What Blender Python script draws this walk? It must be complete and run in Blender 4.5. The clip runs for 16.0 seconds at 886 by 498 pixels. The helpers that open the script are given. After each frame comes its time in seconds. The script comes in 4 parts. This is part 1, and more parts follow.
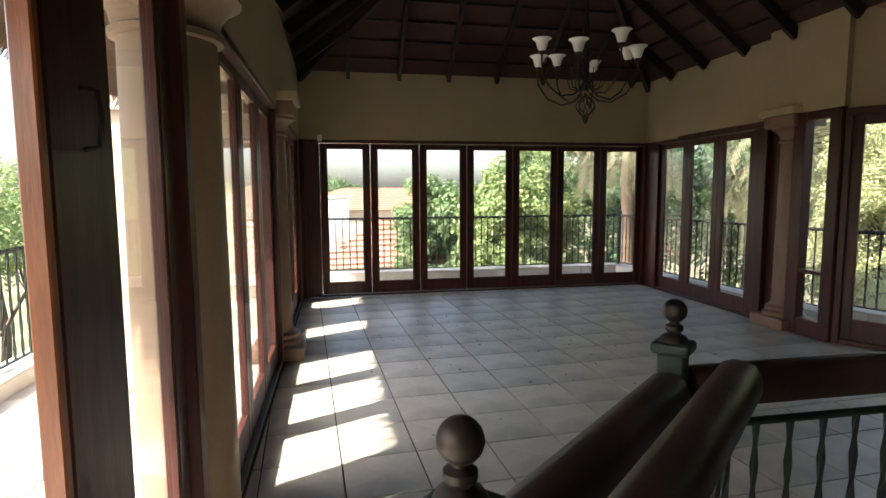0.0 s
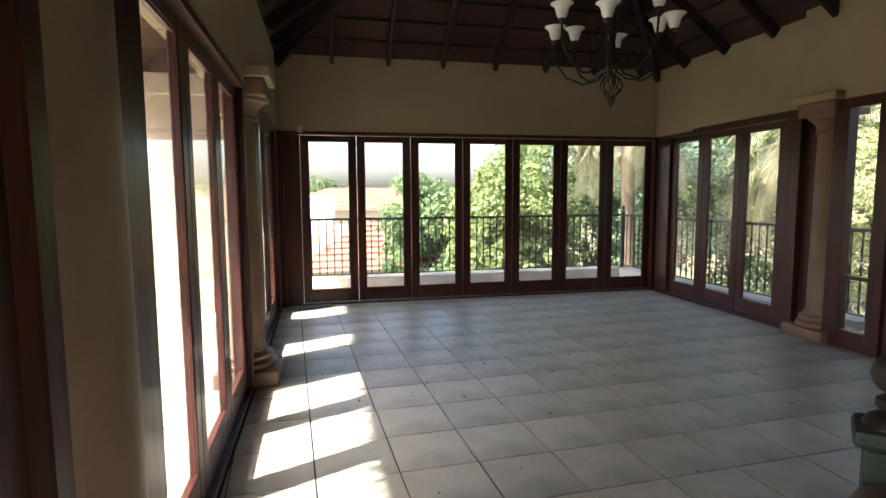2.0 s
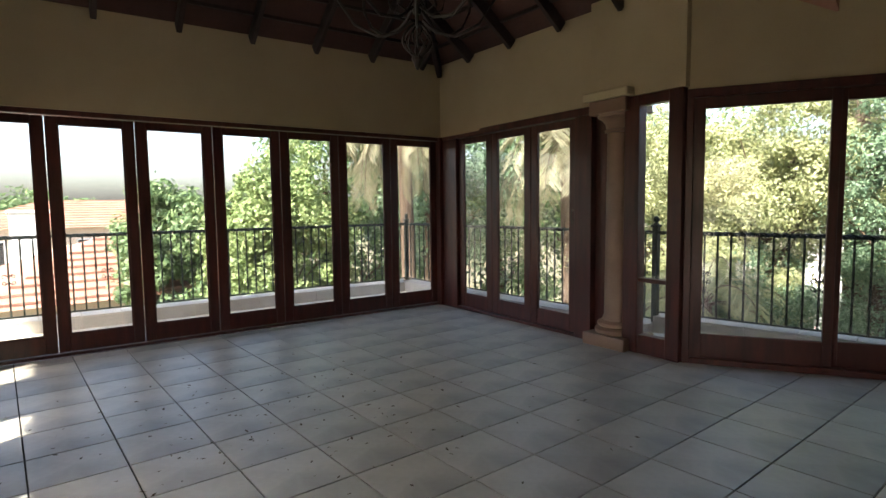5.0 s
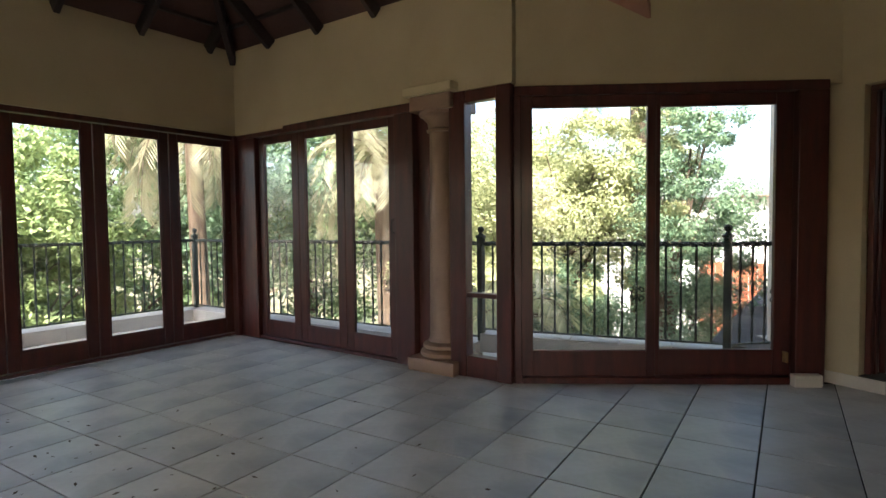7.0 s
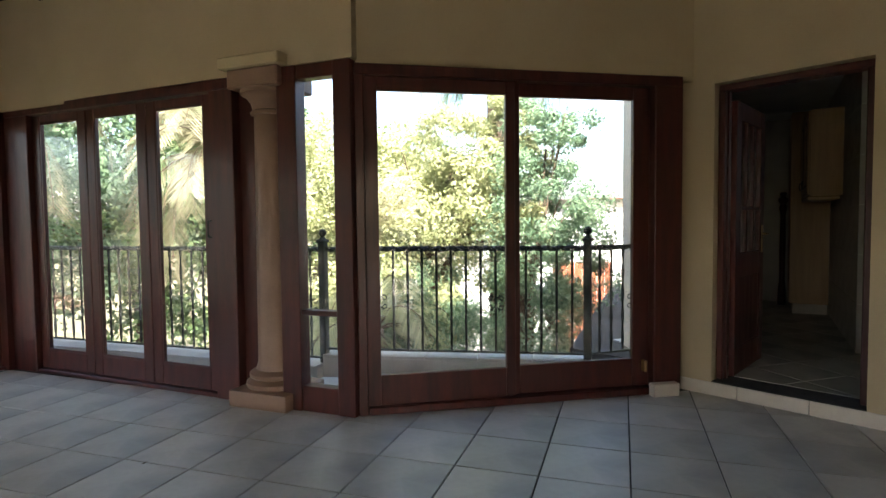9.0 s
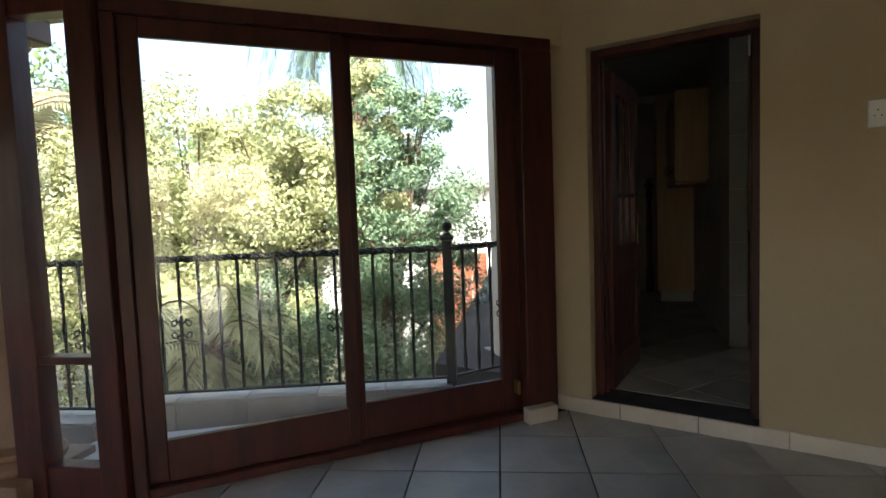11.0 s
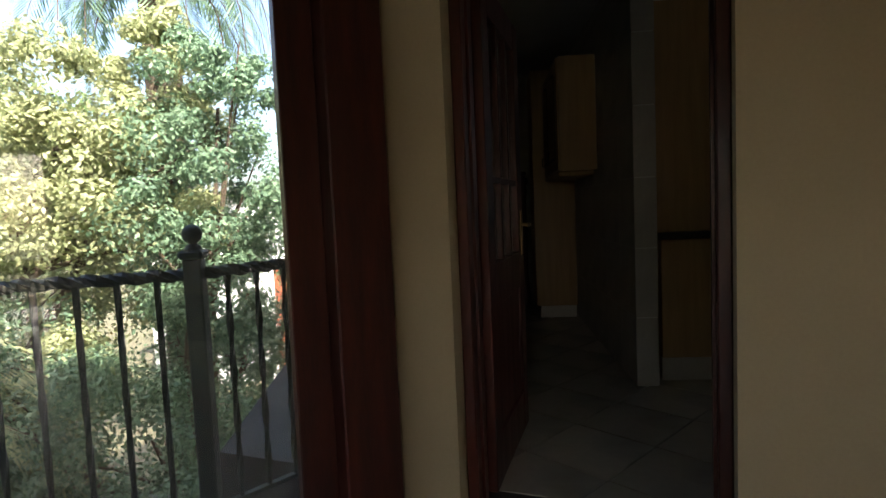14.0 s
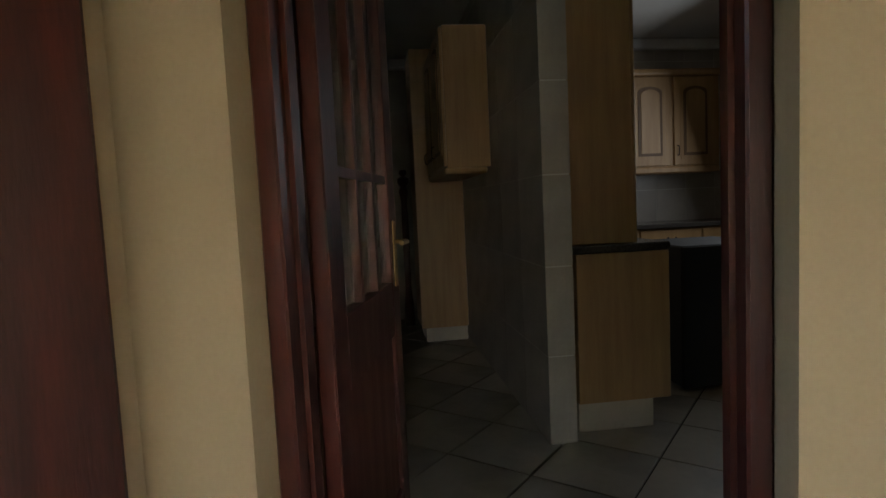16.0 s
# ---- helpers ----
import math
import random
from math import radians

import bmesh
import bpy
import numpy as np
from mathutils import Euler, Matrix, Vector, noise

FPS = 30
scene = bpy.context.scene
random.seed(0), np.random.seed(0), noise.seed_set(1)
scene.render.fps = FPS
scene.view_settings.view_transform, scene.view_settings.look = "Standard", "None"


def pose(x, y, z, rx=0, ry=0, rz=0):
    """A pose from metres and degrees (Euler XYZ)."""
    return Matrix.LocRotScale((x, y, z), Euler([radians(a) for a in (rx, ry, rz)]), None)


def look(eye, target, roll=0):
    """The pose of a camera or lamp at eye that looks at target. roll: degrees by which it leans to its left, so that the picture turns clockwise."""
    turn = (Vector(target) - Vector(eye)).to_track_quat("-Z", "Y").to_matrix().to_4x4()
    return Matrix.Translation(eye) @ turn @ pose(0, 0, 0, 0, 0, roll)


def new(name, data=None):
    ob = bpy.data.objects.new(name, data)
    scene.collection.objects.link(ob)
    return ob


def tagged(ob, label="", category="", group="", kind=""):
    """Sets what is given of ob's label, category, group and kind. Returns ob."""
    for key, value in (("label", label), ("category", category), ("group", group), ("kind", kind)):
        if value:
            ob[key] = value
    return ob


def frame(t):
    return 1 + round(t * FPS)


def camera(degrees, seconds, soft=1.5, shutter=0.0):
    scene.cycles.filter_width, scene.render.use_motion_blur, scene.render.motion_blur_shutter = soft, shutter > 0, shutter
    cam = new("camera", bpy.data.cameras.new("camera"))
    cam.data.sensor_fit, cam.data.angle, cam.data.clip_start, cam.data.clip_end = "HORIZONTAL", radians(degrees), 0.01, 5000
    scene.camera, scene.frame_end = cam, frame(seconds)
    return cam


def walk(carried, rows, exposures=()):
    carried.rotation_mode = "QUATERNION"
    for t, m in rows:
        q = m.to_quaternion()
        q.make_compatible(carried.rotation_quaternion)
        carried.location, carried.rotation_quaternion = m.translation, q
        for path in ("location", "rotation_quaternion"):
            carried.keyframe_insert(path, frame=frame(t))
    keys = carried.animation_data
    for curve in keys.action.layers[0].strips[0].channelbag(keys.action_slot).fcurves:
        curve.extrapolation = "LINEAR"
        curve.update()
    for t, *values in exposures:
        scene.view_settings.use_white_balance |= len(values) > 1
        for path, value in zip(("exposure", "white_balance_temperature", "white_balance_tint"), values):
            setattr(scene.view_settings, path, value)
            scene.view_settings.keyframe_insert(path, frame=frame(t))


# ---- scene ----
cam = camera(77.2, 16.0)
PATH = [
    (0, (1.096, 1.342, 1.494), (1.472, 3.296, 1.29), -0.3),
    (0.5, (1.112, 1.49, 1.483), (1.487, 3.444, 1.279), -0.3),
    (1, (1.11, 1.689, 1.471), (1.49, 3.642, 1.268), -0.3),
    (1.5, (1.119, 1.884, 1.445), (1.506, 3.836, 1.245), -0.3),
    (2, (1.132, 2.08, 1.45), (1.557, 4.024, 1.249), -0.3),
    (2.5, (1.175, 2.268, 1.419), (1.669, 4.196, 1.224), -0.3),
    (3, (1.213, 2.481, 1.392), (1.794, 4.385, 1.202), -0.3),
    (3.5, (1.244, 2.697, 1.351), (1.93, 4.567, 1.172), -0.3),
    (4, (1.353, 2.899, 1.374), (2.22, 4.692, 1.194), -0.2),
    (4.5, (1.446, 3.079, 1.299), (2.432, 4.812, 1.146), -0.3),
    (5, (1.538, 3.299, 1.353), (2.703, 4.916, 1.193), -0.7),
    (7.5, (2.274, 3.93, 1.222), (3.961, 4.999, 1.12), -1.0),
    (8, (2.483, 3.969, 1.293), (4.211, 4.968, 1.161), -1.4),
    (8.5, (2.592, 4.077, 1.245), (4.396, 4.933, 1.133), -0.9),
    (11, (3.646, 4.051, 1.278), (5.618, 4.359, 1.139), -2.1),
    (11.5, (3.876, 4.011, 1.25), (5.86, 4.219, 1.115), -2.4),
    (12, (4.135, 3.99, 1.211), (6.127, 4.114, 1.091), -2.3),
    (12.5, (4.379, 3.923, 1.245), (6.371, 4.021, 1.092), -2.4),
    (13, (4.639, 3.944, 1.223), (6.633, 3.946, 1.076), -2.5),
    (13.5, (4.9, 3.897, 1.218), (6.893, 3.836, 1.07), -2.3),
    (14, (5.138, 3.864, 1.223), (7.128, 3.717, 1.08), -2.5),
    (14.5, (5.394, 3.828, 1.237), (7.359, 3.494, 1.076), -2.4),
    (15, (5.61, 3.778, 1.224), (7.56, 3.361, 1.077), -2.6),
    (15.5, (5.869, 3.691, 1.246), (7.8, 3.198, 1.087), -2.5),
    (16, (6.045, 3.622, 1.241), (7.962, 3.072, 1.087), -2.7),
]
EXPOSURES = [(0.0, 2.28), (2.5, 2.5), (5.0, 2.3), (8.5, 2.85), (11.0, 2.4), (12.5, 1.95), (14.0, 2.2), (15.0, 3.0), (16.0, 3.85)]
walk(cam, [(t, look(eye, target, roll)) for t, eye, target, roll in PATH], EXPOSURES)

# ---------------- world and light ----------------
SUN_DIR = Vector((0.91, 0.42, -1.0)).normalized()
world = bpy.data.worlds.new("world")
scene.world = world
world.use_nodes = True
wn = world.node_tree
bg = wn.nodes["Background"]
sky = wn.nodes.new("ShaderNodeTexSky")
sky.sky_type, sky.sun_disc = "NISHITA", False
sky.sun_elevation, sky.sun_rotation = radians(45), math.atan2(-SUN_DIR.x, -SUN_DIR.y)
sky.air_density, sky.dust_density, sky.ozone_density = 1.0, 4.0, 1.0
wn.links.new(sky.outputs[0], bg.inputs[0])
bg.inputs[1].default_value = 0.15
sun = new("sun", bpy.data.lights.new("sun", "SUN"))
sun.data.energy, sun.data.angle, sun.data.color = 4.5, radians(0.6), (1.0, 0.95, 0.86)
sun.matrix_world = look((0, 0, 20), Vector((0, 0, 20)) + SUN_DIR)
# Added area lamp that brightens the kitchen; no window stands behind it.
lamp = new("kitchen_fill_light", bpy.data.lights.new("kitchen_fill_light", "AREA"))
lamp.data.shape, lamp.data.size, lamp.data.size_y, lamp.data.energy, lamp.data.color = "RECTANGLE", 1.2, 1.0, 0.5, (0.9, 0.95, 1.0)
lamp.matrix_world = look((9.2, 0.15, 1.8), (9.4, 1.8, 1.2))


# ---------------- materials ----------------
def mat(name, a, b=None, rough=0.6, metal=0.0, scale=4.0, detail=6, bump=0.0, bscale=60.0, stretch=(1, 1, 1), spec=0.5, coat=0.0, dirt=None, vary=0.0, coord="Object"):
    """Base colour from a to b by noise, with a second finer noise and bump."""
    m = bpy.data.materials.new(name)
    m.use_nodes = True
    nt = m.node_tree
    N, L = nt.nodes, nt.links
    p = N["Principled BSDF"]
    b = b or tuple(c * 0.8 for c in a)
    co = N.new("ShaderNodeTexCoord")
    mp = N.new("ShaderNodeMapping")
    mp.inputs["Scale"].default_value = stretch
    L.new(co.outputs[coord], mp.inputs[0])
    n1 = N.new("ShaderNodeTexNoise")
    n1.inputs["Scale"].default_value, n1.inputs["Detail"].default_value = scale, detail
    L.new(mp.outputs[0], n1.inputs[0])
    n2 = N.new("ShaderNodeTexNoise")
    n2.inputs["Scale"].default_value, n2.inputs["Detail"].default_value = bscale, 3
    L.new(mp.outputs[0], n2.inputs[0])
    add = N.new("ShaderNodeMath")
    add.operation = "MULTIPLY_ADD"
    L.new(n2.outputs[0], add.inputs[0])
    add.inputs[1].default_value = 0.35
    L.new(n1.outputs[0], add.inputs[2])
    ramp = N.new("ShaderNodeValToRGB")
    ramp.color_ramp.elements[0].position, ramp.color_ramp.elements[1].position = 0.45, 0.9
    ramp.color_ramp.elements[0].color, ramp.color_ramp.elements[1].color = (*a, 1), (*b, 1)
    L.new(add.outputs[0], ramp.inputs[0])
    col = ramp.outputs[0]
    if dirt:
        n3 = N.new("ShaderNodeTexNoise")
        n3.inputs["Scale"].default_value, n3.inputs["Detail"].default_value = 1.3, 8
        L.new(co.outputs["Object"], n3.inputs[0])
        r3 = N.new("ShaderNodeValToRGB")
        r3.color_ramp.elements[0].position, r3.color_ramp.elements[1].position = 0.52, 0.72
        L.new(n3.outputs[0], r3.inputs[0])
        mx = N.new("ShaderNodeMix")
        mx.data_type = "RGBA"
        mx.inputs[7].default_value = (*dirt, 1)
        L.new(r3.outputs[0], mx.inputs[0])
        L.new(col, mx.inputs[6])
        col = mx.outputs[2]
    if vary:
        oi = N.new("ShaderNodeObjectInfo")
        hs = N.new("ShaderNodeHueSaturation")
        ma = N.new("ShaderNodeMapRange")
        ma.inputs[3].default_value, ma.inputs[4].default_value = 1 - vary, 1 + vary
        L.new(oi.outputs["Random"], ma.inputs[0])
        L.new(ma.outputs[0], hs.inputs["Value"])
        L.new(col, hs.inputs["Color"])
        col = hs.outputs[0]
    L.new(col, p.inputs["Base Color"])
    p.inputs["Metallic"].default_value = metal
    p.inputs["Specular IOR Level"].default_value = spec
    p.inputs["Coat Weight"].default_value = coat
    p.inputs["Coat Roughness"].default_value = 0.15
    mr = N.new("ShaderNodeMapRange")
    mr.inputs[3].default_value, mr.inputs[4].default_value = max(rough - 0.12, 0.03), min(rough + 0.12, 1)
    L.new(add.outputs[0], mr.inputs[0])
    L.new(mr.outputs[0], p.inputs["Roughness"])
    if bump:
        bp = N.new("ShaderNodeBump")
        bp.inputs["Strength"].default_value, bp.inputs["Distance"].default_value = bump, 0.01
        L.new(add.outputs[0], bp.inputs["Height"])
        L.new(bp.outputs[0], p.inputs["Normal"])
    return m


def leaf_mat(name, a, b, trans=0.38):
    m = bpy.data.materials.new(name)
    m.use_nodes = True
    nt = m.node_tree
    N, L = nt.nodes, nt.links
    p = N["Principled BSDF"]
    g = N.new("ShaderNodeNewGeometry")
    r = N.new("ShaderNodeValToRGB")
    r.color_ramp.elements[0].color, r.color_ramp.elements[1].color = (*a, 1), (*b, 1)
    L.new(g.outputs["Random Per Island"], r.inputs[0])
    L.new(r.outputs[0], p.inputs["Base Color"])
    p.inputs["Roughness"].default_value = 0.55
    t = N.new("ShaderNodeBsdfTranslucent")
    L.new(r.outputs[0], t.inputs[0])
    mx = N.new("ShaderNodeMixShader")
    mx.inputs[0].default_value = trans
    L.new(p.outputs[0], mx.inputs[1])
    L.new(t.outputs[0], mx.inputs[2])
    L.new(mx.outputs[0], N["Material Output"].inputs[0])
    return m


M = {}
M["wood"] = mat("varnished_mahogany", (0.075, 0.017, 0.011), (0.03, 0.009, 0.007), rough=0.38, scale=3, bump=0.15, bscale=30, stretch=(6, 6, 0.7), coat=0.12, spec=0.35, dirt=(0.05, 0.016, 0.012))
M["wood_rail"] = mat("worn_dark_handrail", (0.04, 0.016, 0.012), (0.018, 0.009, 0.007), rough=0.48, spec=0.3, scale=4, bump=0.2, bscale=40, coat=0.2, dirt=(0.09, 0.05, 0.035))
# Orange copy of the mahogany: sunlight on the terrace leaf's edge, painted as colour.
M["wood_sunlit"] = mat("mahogany_sunlit_tone", (0.27, 0.085, 0.025), (0.16, 0.045, 0.015), rough=0.35, scale=4, bump=0.2, bscale=30, stretch=(6, 6, 0.7), coat=0.3)
M["wall"] = mat("yellow_cream_paint", (0.40, 0.318, 0.195), (0.345, 0.27, 0.16), rough=0.75, scale=1.5, bump=0.08, bscale=90)
M["plaster_out"] = mat("cream_exterior_plaster", (0.72, 0.63, 0.5), (0.62, 0.53, 0.42), rough=0.85, scale=2, bump=0.2, bscale=80)
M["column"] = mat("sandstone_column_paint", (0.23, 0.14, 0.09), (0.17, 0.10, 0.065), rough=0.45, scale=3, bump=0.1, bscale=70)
# Lighter copy of the column paint; the sun on the terrace column is in the colour.
M["column_sunlit"] = mat("column_paint_sunlit_tone", (0.32, 0.225, 0.15), (0.26, 0.18, 0.12), rough=0.45, scale=3, bump=0.1, bscale=70)
M["abacus"] = mat("painted_capital_slab", (0.46, 0.37, 0.22), (0.40, 0.32, 0.19), rough=0.6)
M["tile"] = mat("grey_beige_ceramic_tile", (0.45, 0.425, 0.355), (0.36, 0.335, 0.275), rough=0.34, scale=3.5, bump=0.05, bscale=25, dirt=(0.24, 0.23, 0.21), vary=0.10, coord="Object")
M["grout"] = mat("dark_grout", (0.045, 0.04, 0.035), (0.025, 0.022, 0.02), rough=0.9, scale=8)
M["ctile"] = mat("outdoor_tile", (0.60, 0.57, 0.50), (0.50, 0.47, 0.41), rough=0.6, scale=4, vary=0.08)
M["skirt"] = mat("pale_skirting_tile", (0.55, 0.49, 0.40), (0.47, 0.41, 0.33), rough=0.4, scale=5, vary=0.05)
M["iron"] = mat("dark_green_iron", (0.013, 0.023, 0.019), (0.022, 0.033, 0.027), rough=0.5, spec=0.3, metal=0.1, scale=20, bump=0.25, bscale=60)
M["iron_black"] = mat("black_wrought_iron", (0.018, 0.015, 0.013), (0.035, 0.024, 0.018), rough=0.45, metal=0.5, scale=30)
M["rafter"] = mat("stained_rafter", (0.024, 0.011, 0.008), (0.014, 0.007, 0.005), rough=0.75, scale=5, stretch=(1, 1, 1), bump=0.2)
M["underroof"] = mat("terracotta_under_roof", (0.060, 0.022, 0.014), (0.034, 0.014, 0.01), rough=0.85, scale=1.6, bump=0.2, bscale=30)
M["roof"] = mat("terracotta_roof_tile", (0.36, 0.19, 0.135), (0.27, 0.13, 0.09), rough=0.85, scale=2, bump=0.4, bscale=20)
M["thatch"] = mat("weathered_thatch", (0.16, 0.10, 0.06), (0.09, 0.055, 0.035), rough=0.95, scale=12, bump=0.5, stretch=(1, 8, 1))
M["white"] = mat("white_plastic", (0.72, 0.71, 0.66), (0.65, 0.64, 0.6), rough=0.35)
M["dark"] = mat("black_recess", (0.01, 0.01, 0.01), (0.015, 0.015, 0.015), rough=0.7)
M["ceiling_white"] = mat("white_ceiling_paint", (0.7, 0.7, 0.68), (0.64, 0.64, 0.62), rough=0.85)
M["cab"] = mat("oak_veneer", (0.42, 0.255, 0.11), (0.33, 0.19, 0.08), rough=0.4, scale=3, stretch=(8, 8, 0.6), bump=0.05, bscale=20)
M["granite"] = mat("dark_granite", (0.03, 0.027, 0.025), (0.07, 0.06, 0.05), rough=0.15, scale=90)
M["wtile"] = mat("beige_wall_tile", (0.40, 0.36, 0.31), (0.32, 0.29, 0.25), rough=0.3, scale=5, vary=0.06)
M["wgrout"] = mat("pale_grout", (0.6, 0.58, 0.53), (0.5, 0.48, 0.44), rough=0.9)
M["metal"] = mat("brushed_steel", (0.6, 0.58, 0.55), (0.5, 0.49, 0.46), rough=0.25, metal=1.0)
M["brass"] = mat("worn_brass", (0.55, 0.38, 0.17), (0.4, 0.27, 0.12), rough=0.3, metal=1.0)
M["bark"] = mat("bark", (0.13, 0.09, 0.06), (0.07, 0.05, 0.035), rough=0.95, scale=6, bump=0.6, bscale=20, stretch=(3, 3, 0.6))
M["ground"] = mat("dry_grass_ground", (0.10, 0.10, 0.045), (0.17, 0.14, 0.085), rough=0.95, scale=0.6, bump=0.5, bscale=6)
M["house"] = mat("pale_house_plaster", (0.68, 0.58, 0.47), (0.6, 0.5, 0.4), rough=0.9, scale=0.8)
M["whitewall"] = mat("white_house_paint", (0.75, 0.75, 0.73), (0.66, 0.66, 0.65), rough=0.8, scale=0.8)
M["redwood"] = mat("orange_timber_cladding", (0.30, 0.085, 0.035), (0.2, 0.05, 0.02), rough=0.7, scale=4)
M["asphalt"] = mat("grey_gravel_drive", (0.09, 0.085, 0.08), (0.15, 0.145, 0.14), rough=0.95, scale=3, bump=0.5, bscale=30)
M["leafA"] = leaf_mat("bright_leaves", (0.14, 0.21, 0.075), (0.30, 0.37, 0.15))
M["leafB"] = leaf_mat("mid_green_leaves", (0.07, 0.13, 0.055), (0.19, 0.27, 0.11))
M["leafC"] = leaf_mat("yellow_green_leaves", (0.24, 0.28, 0.13), (0.46, 0.47, 0.25))
M["leafD"] = leaf_mat("blue_green_leaves", (0.09, 0.16, 0.095), (0.22, 0.32, 0.185))
M["frond"] = leaf_mat("dry_palm_fronds", (0.17, 0.17, 0.095), (0.32, 0.29, 0.18))
M["litter"] = mat("dry_leaf_litter", (0.10, 0.06, 0.03), (0.05, 0.035, 0.02), rough=0.9)


def glass(name, tint=(1, 1, 1), dust=0.04):
    m = bpy.data.materials.new(name)
    m.use_nodes = True
    nt = m.node_tree
    N, L = nt.nodes, nt.links
    N.remove(N["Principled BSDF"])
    tr = N.new("ShaderNodeBsdfTransparent")
    tr.inputs[0].default_value = (*tint, 1)
    gl = N.new("ShaderNodeBsdfGlossy")
    gl.inputs["Roughness"].default_value = 0.02
    fw = N.new("ShaderNodeLayerWeight")
    pw = N.new("ShaderNodeMath")
    pw.operation = "POWER"
    pw.inputs[1].default_value = 4.0
    L.new(fw.outputs["Facing"], pw.inputs[0])
    fr = N.new("ShaderNodeMath")
    fr.operation = "MULTIPLY_ADD"
    fr.inputs[1].default_value, fr.inputs[2].default_value = 0.7, 0.05
    L.new(pw.outputs[0], fr.inputs[0])
    mx = N.new("ShaderNodeMixShader")
    L.new(fr.outputs[0], mx.inputs[0])
    L.new(tr.outputs[0], mx.inputs[1])
    L.new(gl.outputs[0], mx.inputs[2])
    df = N.new("ShaderNodeBsdfDiffuse")
    df.inputs[0].default_value = (0.7, 0.68, 0.64, 1)
    no = N.new("ShaderNodeTexNoise")
    no.inputs["Scale"].default_value, no.inputs["Detail"].default_value = 2.5, 6
    co = N.new("ShaderNodeTexCoord")
    L.new(co.outputs["Object"], no.inputs[0])
    mr = N.new("ShaderNodeMapRange")
    mr.inputs[1].default_value, mr.inputs[2].default_value = 0.4, 0.75
    mr.inputs[3].default_value, mr.inputs[4].default_value = dust * 0.3, dust * 2
    L.new(no.outputs[0], mr.inputs[0])
    m2 = N.new("ShaderNodeMixShader")
    L.new(mr.outputs[0], m2.inputs[0])
    L.new(mx.outputs[0], m2.inputs[1])
    L.new(df.outputs[0], m2.inputs[2])
    L.new(m2.outputs[0], N["Material Output"].inputs[0])
    return m


M["glass"] = glass("dusty_window_glass")


# ---------------- mesh helpers ----------------
def thing(name, m=None, label="", category="", group="", kind=""):
    ob = new(name)
    ob.empty_display_size = 0.1
    if m is not None:
        ob.matrix_world = m
    return tagged(ob, label, category, group, kind)


def part(name, bm, material, parent=None, label="", m=None, smooth=False, kind=""):
    me = bpy.data.meshes.new(name)
    bmesh.ops.recalc_face_normals(bm, faces=bm.faces)
    bm.to_mesh(me)
    bm.free()
    if smooth:
        for f in me.polygons:
            f.use_smooth = True
        me.set_sharp_from_angle(angle=radians(38))
    me.materials.append(M[material] if isinstance(material, str) else material)
    ob = new(name, me)
    ob.parent = parent
    if m is not None:
        ob.matrix_basis = m
    return tagged(ob, label, kind=kind)


def solid(name, bm, material, label="", category="", group="", kind="", m=None, smooth=False):
    ob = part(name, bm, material, None, label, m, smooth, kind)
    return tagged(ob, label, category, group, kind)


def box(bm, x0, x1, y0, y1, z0, z1, bevel=0.0, seg=1):
    r = bmesh.ops.create_cube(bm, size=1)
    vs = r["verts"]
    for v in vs:
        v.co = Vector(((x0 + x1) / 2 + v.co.x * (x1 - x0), (y0 + y1) / 2 + v.co.y * (y1 - y0), (z0 + z1) / 2 + v.co.z * (z1 - z0)))
    if bevel:
        es = list({e for v in vs for e in v.link_edges})
        bmesh.ops.bevel(bm, geom=es, offset=bevel, segments=seg, affect="EDGES", profile=0.5)
    return bm


def B(*a, **k):
    return box(bmesh.new(), *a, **k)


def lathe(profile, seg=20, bm=None, c=(0, 0)):
    """Turned solid from (radius, z) pairs."""
    bm = bm or bmesh.new()
    rings = []
    for r, z in profile:
        rings.append([bm.verts.new((c[0] + r * math.cos(2 * math.pi * i / seg), c[1] + r * math.sin(2 * math.pi * i / seg), z)) for i in range(seg)])
    for a, b in zip(rings, rings[1:]):
        for i in range(seg):
            bm.faces.new((a[i], a[(i + 1) % seg], b[(i + 1) % seg], b[i]))
    bm.faces.new(rings[0][::-1])
    bm.faces.new(rings[-1])
    return bm


def tube(points, r, seg=6, bm=None, taper=1.0):
    bm = bm or bmesh.new()
    pts = [Vector(p) for p in points]
    rings = []
    n = len(pts)
    for i, p in enumerate(pts):
        d = (pts[min(i + 1, n - 1)] - pts[max(i - 1, 0)]).normalized()
        up = Vector((0, 0, 1)) if abs(d.z) < 0.9 else Vector((1, 0, 0))
        u = d.cross(up).normalized()
        v = d.cross(u)
        rr = r * (1 + (taper - 1) * i / max(n - 1, 1))
        rings.append([bm.verts.new(p + rr * (math.cos(2 * math.pi * k / seg) * u + math.sin(2 * math.pi * k / seg) * v)) for k in range(seg)])
    for a, b in zip(rings, rings[1:]):
        for i in range(seg):
            bm.faces.new((a[i], a[(i + 1) % seg], b[(i + 1) % seg], b[i]))
    bm.faces.new(rings[0][::-1])
    bm.faces.new(rings[-1])
    return bm


def ball_profile(r, zc, n=10, start=0.0):
    return [(max(r * math.sin(math.pi * (start + (1 - start) * i / n)), 0.0005), zc - r * math.cos(math.pi * (start + (1 - start) * i / n))) for i in range(n + 1)]


def along(p0, p1, z=0.0):
    """Pose at p0 with x towards p1 and y to the outside (left)."""
    a = math.atan2(p1[1] - p0[1], p1[0] - p0[0])
    return Matrix.Translation((p0[0], p0[1], z)) @ Matrix.Rotation(a, 4, "Z")


def dist(p0, p1):
    return math.hypot(p1[0] - p0[0], p1[1] - p0[1])


